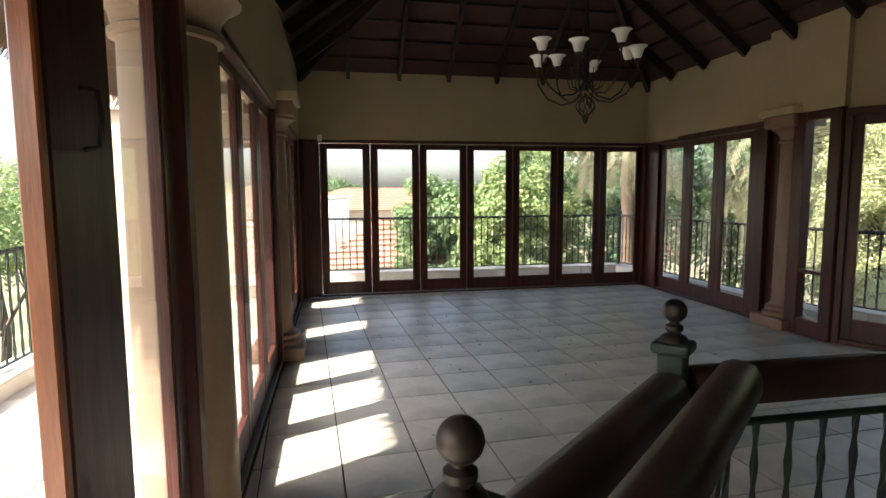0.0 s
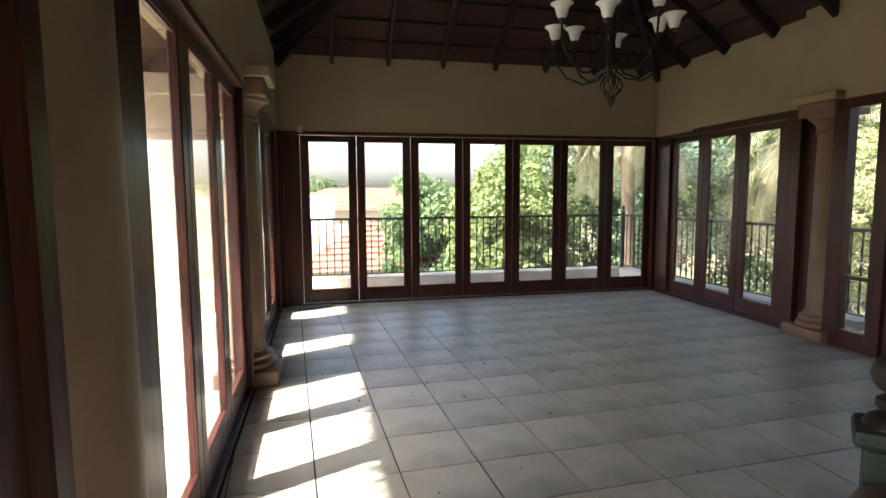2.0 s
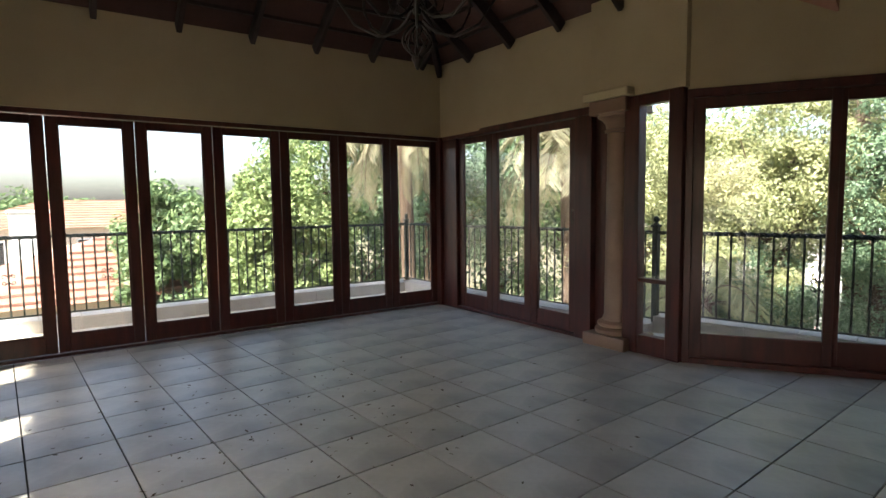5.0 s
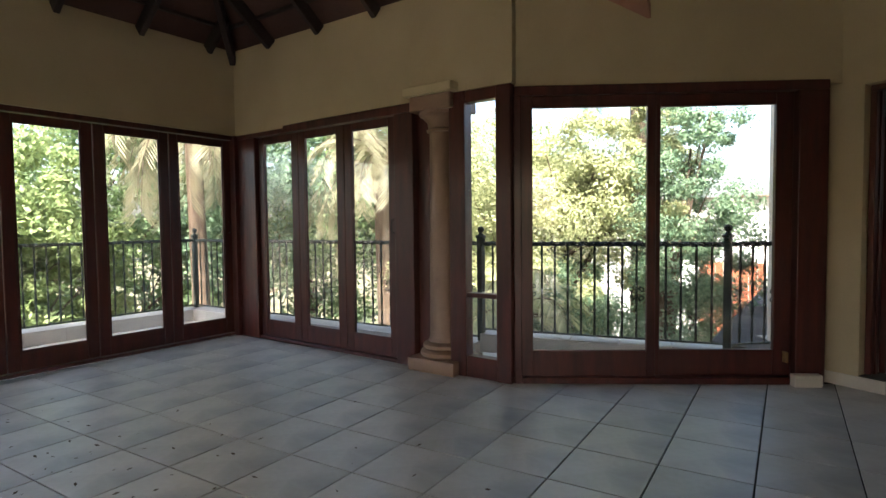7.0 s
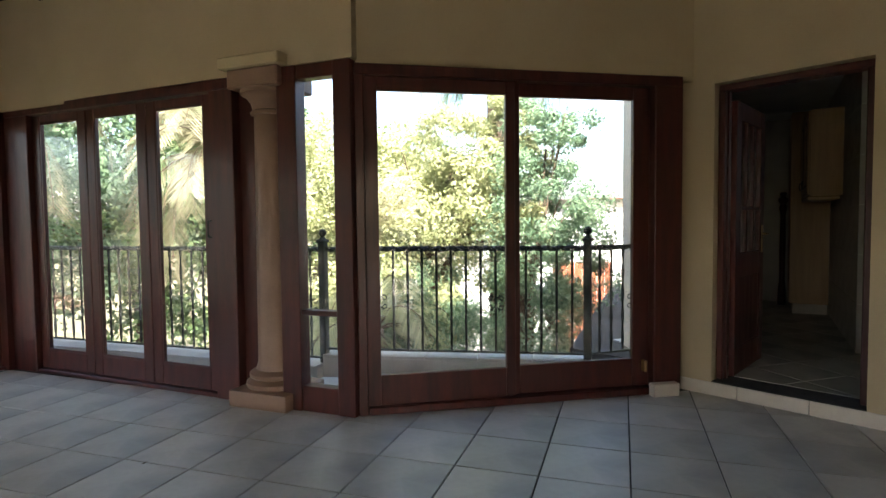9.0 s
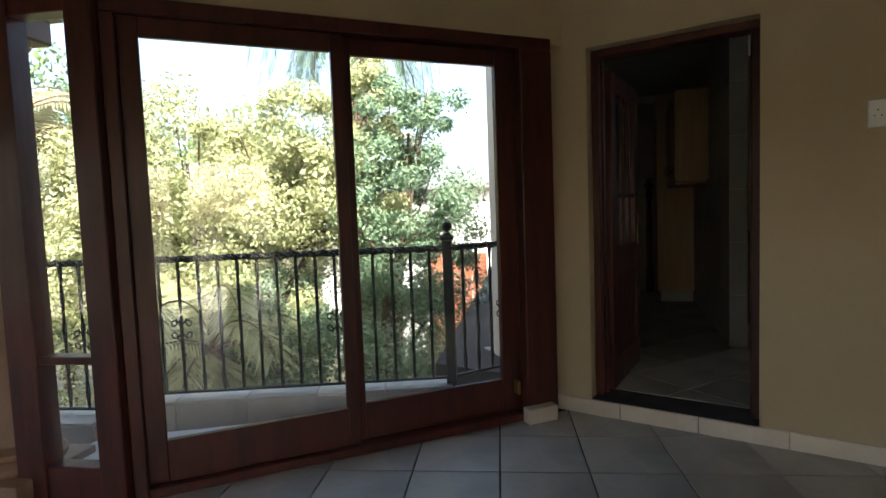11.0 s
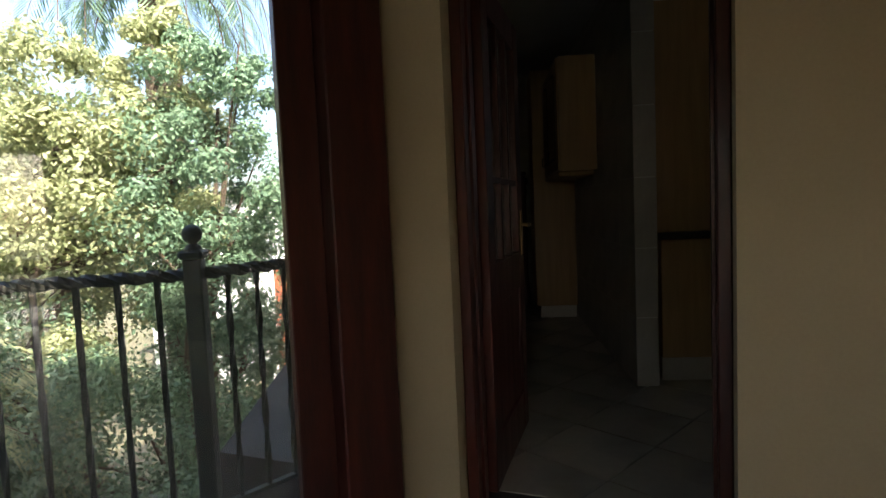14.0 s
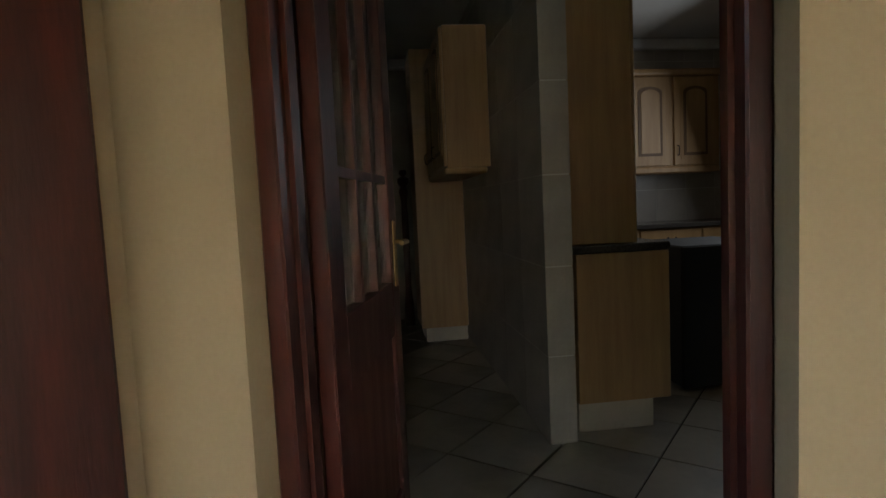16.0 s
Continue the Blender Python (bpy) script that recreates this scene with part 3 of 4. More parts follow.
for nm, bx_ in (("corner_post", (EX + 0.03, EX + 0.12, 6.40, 6.81)), ("corner_post", (WX - 0.14, WX - 0.04, 6.31, 6.84)), ("corner_post", (WX - 0.16, WX + 0.06, NY + 0.0, NY + 0.22)), ("corner_post", (EX - 0.02, EX + 0.16, NY + 0.0, NY + 0.2))):
    solid(nm, B(*bx_, 0, HEAD - 0.001), "wood", "dark mahogany corner post between the door runs", "post")

# ---------------- skirting and step ----------------
sk = thing("skirting", dm, kind="structure")
x = -0.03
while x < 3.35:
    part("skirting_tile", B(x + 0.002, min(x + 0.425, 3.38), -0.014, -0.001, 0, 0.092, bevel=0.003), "skirt", sk)
    x += 0.427
solid("door_step", B(D0, D1, 0.0, 0.25, -0.2, KZ - 0.004), "grout", kind="structure", m=dm)
solid("step_block", B(0, 0.20, -0.10, -0.032, 0, 0.09, bevel=0.004), "skirt", "small pale tile block at the foot of the door jamb", "tile", m=along(B1, B2) @ Matrix.Translation((2.05, 0, 0)))

# ---------------- kitchen door frame and leaf ----------------
kf = thing("door_kitchen", dm, "mahogany panelled kitchen door with leaded glass, open inwards", "door")
for x0, x1 in ((D0, D0 + 0.045), (D1 - 0.045, D1)):
    part("jamb", B(x0 + 0.001, x1 - 0.001, 0.08, 0.20, KZ, DTOP - 0.045, bevel=0.005), "wood", kf)
    part("stop", B(x0 + (0.03 if x0 == D0 else -0.01), x1 + (0.01 if x0 == D0 else -0.03), 0.13, 0.17, KZ, DTOP - 0.045), "wood", kf)
part("head", B(D0 + 0.001, D1 - 0.001, 0.08, 0.20, DTOP - 0.045, DTOP - 0.001, bevel=0.005), "wood", kf)
lm = Matrix.Translation((D0 + 0.06, 0.215, KZ)) @ Matrix.Rotation(radians(93), 4, "Z")
dl = thing("door_leaf", None)
dl.parent = kf
dl.matrix_basis = lm
dw, dh = 0.76, 2.0
for x0, x1 in ((0, 0.11), (dw - 0.11, dw)):
    part("stile", B(x0, x1, -0.02, 0.02, 0, dh, bevel=0.004), "wood", dl)
for z0, z1 in ((0, 0.2), (0.72, 0.9), (dh - 0.13, dh)):
    part("rail", B(0.11, dw - 0.11, -0.019, 0.019, z0, z1, bevel=0.004), "wood", dl)
part("panel", B(0.11, dw - 0.11, -0.008, 0.008, 0.2, 0.72, bevel=0.004), "wood", dl)
g = part("pane", B(0.11, dw - 0.11, -0.003, 0.003, 0.9, dh - 0.13), "glass", dl)
for xx in (0.29, 0.47):
    part("glazing_bar", B(xx - 0.012, xx + 0.012, -0.014, 0.014, 0.9, dh - 0.13), "wood", dl)
part("glazing_bar", B(0.11, dw - 0.11, -0.013, 0.013, 1.22, 1.245), "wood", dl)
for z in (0.25, 1.1, 1.75):
    part("hinge", B(-0.012, 0.022, -0.024, -0.02, z - 0.045, z + 0.045), "iron_black", dl, "dull steel butt hinge")
part("handle_plate", B(dw - 0.075, dw - 0.04, -0.026, -0.02, 0.88, 1.10, bevel=0.002), "brass", dl, "brass handle plate")
part("lever", tube([(dw - 0.057, -0.024, 1.03), (dw - 0.057, -0.06, 1.03), (dw - 0.075, -0.068, 1.03), (dw - 0.16, -0.066, 1.03)], 0.008, 8), "brass", dl, "brass lever handle", smooth=True)


# ---------------- sockets and sensors ----------------
def socket(m, w=0.13, h=0.085, label="white double wall socket on the yellow wall"):
    s = thing("wall_socket", m, label, "socket")
    part("plate", B(-w / 2, w / 2, -0.012, 0, -h / 2, h / 2, bevel=0.004), "white", s)
    bm = bmesh.new()
    for cx in (-w / 4, w / 4):
        for dx, dz in ((0, 0.018), (-0.013, -0.008), (0.013, -0.008)):
            box(bm, cx + dx - 0.003, cx + dx + 0.003, -0.0135, -0.0121, dz - 0.003, dz + 0.003)
    part("pin_hole", bm, "dark", s)
    return s


socket(dm @ Matrix.Translation((1.622, 0, 1.644)), w=0.155, h=0.125)
s = thing("motion_sensor", Matrix.Translation((WX + 0.28, NY - 0.02, 2.25)), "small white alarm sensor in the corner above the doors", "sensor")
part("body", B(-0.03, 0.03, -0.04, 0.0, -0.045, 0.04, bevel=0.012, seg=2), "white", s)
part("lens", B(-0.02, 0.02, -0.044, -0.039, -0.03, 0.0, bevel=0.002), "white", s)

# ---------------- stair balustrade ----------------
N1, N2 = (1.265, 2.095), (2.086, 2.816)


def newel(x, y):
    p = thing("newel_post", Matrix.Translation((x, y, 0)) @ Matrix.Rotation(radians(43), 4, "Z"), "dark iron square newel post with a dull bronze ball finial", "post")
    part("shaft", B(-0.038, 0.038, -0.038, 0.038, 0, 1.01, bevel=0.005), "iron", p)
    part("cap", B(-0.056, 0.056, -0.056, 0.056, 1.01, 1.045, bevel=0.012, seg=2), "iron", p)
    pr = [(0.044, 1.045), (0.036, 1.06), (0.018, 1.07), (0.026, 1.08), (0.026, 1.092), (0.014, 1.10)] + ball_profile(0.036, 1.137, 14, 0.12)
    part("finial", lathe(pr, 24), "iron_black", p, "dull bronze ball finial", smooth=True)


def handrail_bm(L, r=0.062):
    bm = bmesh.new()
    prof = [(-0.045, -0.055), (0.045, -0.055), (0.062, -0.02), (0.06, 0.02), (0.042, 0.05), (0.015, 0.062), (-0.015, 0.062), (-0.042, 0.05), (-0.06, 0.02), (-0.062, -0.02)]
    a = [bm.verts.new((0, y, z)) for y, z in prof]
    b = [bm.verts.new((L, y, z)) for y, z in prof]
    n = len(prof)
    for i in range(n):
        bm.faces.new((a[i], a[(i + 1) % n], b[(i + 1) % n], b[i]))
    bm.faces.new(a[::-1])
    bm.faces.new(b)
    return bm


def balustrade(p0, p1, z_rail=0.90, label="dark timber handrail on dark iron balusters beside the stairwell", z0=0.0, drop=0.0):
    L = dist(p0, p1)
    b = thing("stair_balustrade", along(p0, p1), label, "balustrade")
    part("handrail", handrail_bm(L), "wood_rail", b, m=Matrix.Translation((0, 0, z_rail)), smooth=True)
    part("sub_rail", tube([(0, 0, z_rail - 0.13), (L, 0, z_rail - 0.13)], 0.014, 8), "iron", b)
    part("bottom_rail", B(0, L, -0.01, 0.01, z0 + 0.09, z0 + 0.105), "iron", b)
    n = max(2, round(L / 0.125))
    for i in range(1, n):
        part("baluster", baluster_bm(i * L / n, z0 + 0.1, z_rail - 0.13), "iron", b)
        if i % 3 == 1:
            bm = bmesh.new()
            for sx in (-1, 1):
                for sz in (-1, 1):
                    tube(scroll_points(i * L / n, z_rail - 0.5, sx, sz), 0.005, 5, bm)
            part("scroll", bm, "iron", b)
    return b


newel(*N1)
newel(*N2)
balustrade((N1[0] + 0.03, N1[1] + 0.03), (N2[0] - 0.04, N2[1] - 0.04))
balustrade((N2[0] + 0.05, N2[1]), (4.75, 2.80))
balustrade((1.37, 1.93), (2.185, 2.66), z_rail=0.965, label="inner dark timber handrail along the stair flight")

# ---------------- chandelier ----------------
ch = thing("chandelier", Matrix.Translation((3.163, 5.76, 0)), "black wrought-iron chandelier with eight frosted bell shades, unlit", "chandelier")
part("chain_rod", tube([(0, 0, 2.9), (0, 0, RID - 0.1)], 0.012, 6), "iron_black", ch)
part("stem", lathe([(0.02, 2.33), (0.03, 2.4), (0.02, 2.5), (0.035, 2.62), (0.02, 2.72), (0.03, 2.82), (0.012, 2.95)], 12), "iron_black", ch, smooth=True)
for k in range(10):
    a = 2 * math.pi * k / 10
    part("basket_wire", tube([((0.02 + 0.06 * math.sin(math.pi * t)) * math.cos(a + t), (0.02 + 0.06 * math.sin(math.pi * t)) * math.sin(a + t), 2.12 + 0.16 * t) for t in [i / 8 for i in range(9)]], 0.005, 4), "iron_black", ch)
part("drop", lathe([(0.004, 2.05), (0.014, 2.065), (0.018, 2.08), (0.03, 2.10), (0.03, 2.115), (0.008, 2.13)], 10), "iron_black", ch)
for k in range(8):
    a = 2 * math.pi * k / 8 + 0.2
    ca, sa = math.cos(a), math.sin(a)
    prof = [(0.03, 2.30), (0.10, 2.24), (0.2, 2.22), (0.32, 2.28), (0.40, 2.40), (0.41, 2.50), (0.40, 2.54)] if k % 2 else [(0.03, 2.36), (0.12, 2.29), (0.25, 2.27), (0.36, 2.34), (0.42, 2.44), (0.43, 2.57), (0.43, 2.60)]
    arm = part("arm", tube([(r * ca, r * sa, z) for r, z in prof], 0.008, 6), "iron_black", ch, smooth=True)
    bm = bmesh.new()
    tube([(r * ca, r * sa, z) for r, z in ((0.02, 2.55), (0.09, 2.62), (0.16, 2.56), (0.15, 2.46), (0.09, 2.44), (0.1, 2.5))], 0.005, 5, bm)
    tube([(r * ca, r * sa, z) for r, z in ((0.02, 2.40), (0.07, 2.33), (0.13, 2.35), (0.15, 2.42), (0.11, 2.45))], 0.005, 5, bm)
    part("scroll", bm, "iron_black", ch)
    R, Z = prof[-1]
    part("candle_cup", lathe([(0.012, Z - 0.02), (0.03, Z), (0.02, Z + 0.012)], 10, c=(R * ca, R * sa)), "iron_black", ch)
    part("shade", lathe([(0.022, Z + 0.01), (0.036, Z + 0.03), (0.042, Z + 0.06), (0.055, Z + 0.09), (0.078, Z + 0.105), (0.070, Z + 0.104), (0.05, Z + 0.085), (0.03, Z + 0.04)], 16, c=(R * ca, R * sa)), "white", ch, "frosted white glass bell shade", smooth=True)

# ---------------- kitchen ----------------
KM = Matrix.Translation((8.318, 2.348, KZ)) @ Matrix.Rotation(radians(-9), 4, "Z")


def K(x, y, z=0.0):
    return KM @ Matrix.Translation((x, y, z))


bm = bmesh.new()
box(bm, 5.6, 13.2, -1.2, 4.8, KZ - 0.25, KZ - 0.012)
kfm = part("kitchen_floor", bm, "grout", kind="structure")
cut = Vector((C2[0], C2[1], 0)) + 0.24 * Vector((DN.x, DN.y, 0))
bmx = bmesh.new()
bmx.from_mesh(kfm.data)
bmesh.ops.bisect_plane(bmx, geom=bmx.verts[:] + bmx.edges[:] + bmx.faces[:], plane_co=cut, plane_no=Vector((-DN.x, -DN.y, 0)), clear_outer=True)
bmesh.ops.holes_fill(bmx, edges=bmx.edges[:])
bmx.to_mesh(kfm.data)
bmx.free()


GZW = -3.1


def kwall(name, x0, x1, y0, y1, z0=-0.3, z1=2.6, material="wtile"):
    return solid(name, B(x0, x1, y0, y1, z0, z1), material, kind="structure", m=KM)


def tiled(wallob, x0, x1, z0, z1, pose_m, tw=0.42, th=0.42, t=0.004):
    """Wall tiles on the face y = 0 of the pose, as children of the wall."""
    n = max(1, math.ceil((x1 - x0) / tw - 0.02))
    r = max(1, math.ceil((z1 - z0) / th - 0.02))
    me = {}
    inv = wallob.matrix_world.inverted()
    for i in range(n):
        for j in range(r):
            w, h = min(tw, x1 - x0 - i * tw), min(th, z1 - z0 - j * th)
            k = (round(w, 3), round(h, 3))
            if k not in me:
                o = part("tile", B(0.003, w - 0.003, -t, -0.0005, 0.003, h - 0.003), "wtile", wallob)
                me[k] = o.data
            else:
                o = new("tile", me[k])
                o.parent = wallob
            o.matrix_basis = wallob.matrix_basis.inverted() @ pose_m @ Matrix.Translation((x0 + i * tw, 0, z0 + j * th))


pil = kwall("wall_kitchen_divider", 0.008, 2.6, 0.008, 0.13, material="wgrout")
# the end that faces the door, and the long side
tiled(pil, 0, 0.135, 0, 2.52, KM @ Matrix.Translation((0.008, 0.135, 0)) @ Matrix.Rotation(radians(-90), 4, "Z"))
tiled(pil, 0, 2.1, 0, 2.52, KM @ Matrix.Translation((2.1, 0.131, 0)) @ Matrix.Rotation(radians(180), 4, "Z"))
wbk = kwall("wall_kitchen_back", 2.60, 2.75, -3.0, 0.128, material="wgrout")
tiled(wbk, 0, 2.9, 0.0, 2.5, KM @ Matrix.Translation((2.60, 0.0, 0)) @ Matrix.Rotation(radians(-90), 4, "Z"), tw=0.3, th=0.3)
kwall("wall_kitchen_end", 3.2, 3.35, 0.0, 1.6)
# Unseen piece added between back and end wall to keep skylight out.
kwall("wall_kitchen_return", 2.751, 3.199, 0.0, 0.128)
kwall("wall_kitchen_left", -0.9, 3.2, 1.6, 1.67)
# Wall added out of sight behind the bay jamb; stops daylight leaking into the kitchen.
solid("wall_kitchen_outer", B(0, 0.95, -0.12, 0.0, GZW, 2.9), "plaster_out", kind="structure", m=along((7.30, 3.97), (8.03, 4.30)))
kwall("wall_kitchen_right", -2.6, 2.75, -3.15, -3.0)
bm = B(-3.6, 3.6, -4.2, 1.72, 2.60, 2.68)
bmesh.ops.transform(bm, matrix=KM, verts=bm.verts[:])
bmesh.ops.bisect_plane(bm, geom=bm.verts[:] + bm.edges[:] + bm.faces[:], plane_co=cut, plane_no=Vector((-DN.x, -DN.y, 0)), clear_outer=True)
bmesh.ops.holes_fill(bm, edges=bm.edges[:])
solid("kitchen_ceiling", bm, "ceiling_white", kind="structure")
part("cornice", B(3.12, 3.198, 0.15, 1.59, 2.5, 2.598, bevel=0.02, seg=3), "ceiling_white", None, m=KM, kind="structure")
part("cornice", B(2.52, 2.594, -2.9, -0.02, 2.5, 2.598, bevel=0.02, seg=3), "ceiling_white", None, m=KM, kind="structure")

pen = thing("peninsula_unit", K(0.08, -0.04), "oak veneer base cabinet on a tiled plinth beside the tiled divider", "kitchen cabinet")
part("end_panel", B(0.0, 0.02, -0.47, 0.0, 0.15, 0.88, bevel=0.003), "cab", pen)
part("carcass", B(0.021, 0.9, -0.425, 0.0, 0.15, 0.875), "cab", pen)
part("plinth", B(0.03, 0.9, -0.39, -0.005, 0, 0.148), "skirt", pen)
solid("peninsula_worktop", B(-0.02, 1.0, -0.47, 0.10, 0.882, 0.922, bevel=0.006), "granite", "dark granite worktop on the peninsula unit", "worktop", m=K(0.08, -0.04))
upright = thing("tall_cabinet", K(0.10, 0.0), "tall oak veneer cabinet standing on the dark worktop", "kitchen cabinet")
part("carcass", B(0.019, 0.62, -0.342, -0.02, 0.924, 2.3, bevel=0.002), "cab", upright)
part("end_panel", B(0, 0.018, -0.342, -0.02, 0.924, 2.3, bevel=0.002), "cab", upright)
part("back_panel", B(0, 0.62, -0.36, -0.343, 0.924, 2.3, bevel=0.002), "cab", upright)

tall = thing("tall_cupboard", K(2.15, 0.145), "tall oak veneer larder cabinet on a tiled plinth", "kitchen cabinet")
part("side_panel", B(0, 0.02, 0, 0.40, 0.12, 2.42, bevel=0.003), "cab", tall)
part("carcass", B(0.021, 0.44, 0, 0.38, 0.12, 2.42), "cab", tall)
part("door", B(0.022, 0.43, 0.382, 0.402, 0.13, 2.41, bevel=0.003), "cab", tall)
part("plinth", B(0.02, 0.42, 0.01, 0.36, 0, 0.118), "skirt", tall)


def pull(parent, x, z, y=0.0, axis="y"):
    return part("handle", tube([(x, y, z - 0.045), (x, y - 0.022, z - 0.035), (x, y - 0.026, z), (x, y - 0.022, z + 0.035), (x, y, z + 0.045)], 0.005, 6), "iron_black", parent, "dark curved metal pull", smooth=True)


def arch_door(parent, x0, x1, z0, z1, y):
    """A cupboard door with a raised arched panel, facing -y."""
    d = part("door", B(x0, x1, y - 0.02, y, z0, z1, bevel=0.004), "cab", parent)
    for k, (ins, dep) in enumerate(((0.055, 0.024), (0.085, 0.029), (0.11, 0.034))):
        bm = bmesh.new()
        a, b, c, e = x0 + ins, x1 - ins, z0 + ins, z1 - ins - 0.05
        pts = [(a, c), (b, c), (b, e)] + [((a + b) / 2 + (b - a) / 2 * math.cos(t), e + 0.05 * math.sin(t)) for t in [math.pi * i / 8 for i in range(1, 8)]] + [(a, e)]
        f0 = [bm.verts.new((p, y - dep + 0.004, q)) for p, q in pts]
        f1 = [bm.verts.new((p + (0.004 if p < (a + b) / 2 else -0.004), y - dep, q)) for p, q in pts]
        bm.faces.new(f1)
        for i in range(len(pts)):
            bm.faces.new((f0[i], f0[(i + 1) % len(pts)], f1[(i + 1) % len(pts)], f1[i]))
        part("raised_panel", bm, "cab" if k != 1 else "cab_dark", d)
    pull(d, x0 + 0.03, z0 + 0.13, y - 0.02)
    return d


M["cab_dark"] = mat("oak_glaze_line", (0.16, 0.085, 0.035), (0.11, 0.06, 0.025), rough=0.5)
wc = thing("wall_cupboard", KM @ Matrix.Translation((2.05, 0.14, 1.38)) @ Matrix.Rotation(radians(180), 4, "Z"), "oak wall cupboard on the tiled divider", "kitchen cabinet")
part("carcass", B(0, 1.0, -0.28, 0, 0, 0.88, bevel=0.003), "cab", wc)
arch_door(wc, 0.005, 0.495, 0.01, 0.87, -0.281)
arch_door(wc, 0.505, 0.995, 0.01, 0.87, -0.281)
part("pelmet", B(0, 1.0, -0.30, -0.02, -0.04, 0, bevel=0.012), "cab", wc)

BM = KM @ Matrix.Translation((2.59, 0.1, 0)) @ Matrix.Rotation(radians(-90), 4, "Z")
bw = thing("wall_cupboard", BM @ Matrix.Translation((0.6, 0, 1.40)), "row of oak wall cupboards with arched raised doors above the sink", "kitchen cabinet")
part("carcass", B(0, 1.75, -0.29, 0, 0, 0.80), "cab", bw)
for i in range(4):
    arch_door(bw, 0.02 + i * 0.43, 0.02 + i * 0.43 + 0.40, 0.01, 0.79, -0.291)
part("pelmet", B(0, 1.75, -0.31, -0.02, -0.06, 0, bevel=0.012), "cab", bw)
part("cornice", B(-0.01, 1.76, -0.33, 0, 0.80, 0.86, bevel=0.02, seg=2), "cab", bw)
bb = thing("base_unit", BM @ Matrix.Translation((0.3, 0, 0)), "oak base cabinets with drawers under the sink", "kitchen cabinet")
part("carcass", B(0, 2.3, -0.54, 0, 0.12, 0.86), "cab", bb)
part("plinth", B(0, 2.3, -0.5, 0, 0, 0.118), "skirt", bb)
for i in range(4):
    part("drawer", B(0.01 + i * 0.57, 0.56 + i * 0.57, -0.56, -0.541, 0.70, 0.85, bevel=0.004), "cab", bb)
    part("door", B(0.01 + i * 0.57, 0.56 + i * 0.57, -0.56, -0.541, 0.13, 0.69, bevel=0.004), "cab", bb)
    for dx in (0.24, 0.31):
        part("knob", lathe([(0.006, 0), (0.012, 0.012), (0.006, 0.02)], 8), "iron_black", bb, m=Matrix.Translation((0.01 + i * 0.57 + dx, -0.561, 0.775)) @ Matrix.Rotation(radians(90), 4, "X"))
solid("sink_worktop", B(0.28, 2.62, -0.59, 0, 0.862, 0.902, bevel=0.006), "granite", "dark granite worktop along the back wall", "worktop", m=BM)
tp = thing("kitchen_tap", BM @ Matrix.Translation((0.95, -0.09, 0.904)), "chrome swan-neck kitchen tap on the dark worktop", "tap")
part("spout", tube([(0, 0, 0), (0, 0, 0.18), (0, -0.015, 0.23), (0, -0.05, 0.26), (0, -0.1, 0.25), (0, -0.12, 0.2)], 0.010, 8), "metal", tp, smooth=True)
part("base", lathe([(0.025, 0), (0.025, 0.01), (0.014, 0.02)], 12), "metal", tp)
socket(BM @ Matrix.Translation((1.30, -0.008, 1.16)), w=0.11, h=0.085, label="white double socket on the kitchen wall tiles above the worktop")
wp = thing("turned_post", K(2.90, 0.60), "dark turned timber post leaning upright in the far kitchen corner", "post")
part("shaft", lathe([(0.05, 0), (0.045, 0.2), (0.03, 0.35), (0.035, 0.9), (0.028, 1.2), (0.045, 1.3), (0.03, 1.34)], 12), "wood", wp, smooth=True)
part("top", lathe([(0.03, 1.34), (0.055, 1.38), (0.055, 1.42), (0.02, 1.44), (0.04, 1.47), (0.03, 1.5)], 12), "wood", wp, smooth=True)
fr = thing("dishwasher", K(0.5, -1.1), "dark built-in appliance under the worktop", "appliance")
part("body", B(0, 0.6, -0.3, 0.28, 0.02, 0.85, bevel=0.01), "dark", fr)


# ---------------- outside ----------------
GZ = -3.1
bm = bmesh.new()
bmesh.ops.create_grid(bm, x_segments=60, y_segments=60, size=400)
solid("ground", bm, "ground", kind="ground", m=Matrix.Translation((0, 0, GZ)))
solid("driveway", B(-14, -2.2, -6, 10, GZ, GZ + 0.03), "asphalt", kind="structure")
solid("driveway", B(9.5, 14, 6, 13, GZ, GZ + 0.03), "asphalt", kind="structure")
solid("house_wall_below", B(WX - 0.3, EX + 0.3, SY, NY + 0.2, GZ, -0.4), "plaster_out", kind="structure")


def quads(name, P, U, V, material, parent, kind=""):
    """Many separate leaves: centres P with half axes U and V."""
    n = len(P)
    co = np.empty((n, 4, 3))
    co[:, 0], co[:, 1], co[:, 2], co[:, 3] = P - U, P - V, P + U, P + V
    me = bpy.data.meshes.new(name)
    me.vertices.add(4 * n)
    me.vertices.foreach_set("co", co.ravel())
    me.loops.add(4 * n)
    me.loops.foreach_set("vertex_index", np.arange(4 * n, dtype=np.int32))
    me.polygons.add(n)
    me.polygons.foreach_set("loop_start", np.arange(0, 4 * n, 4, dtype=np.int32))
    me.update(calc_edges=True)
    me.validate()
    me.materials.append(M[material])
    o = new(name, me)
    o.parent = parent
    if kind:
        tagged(o, kind=kind)
    return o


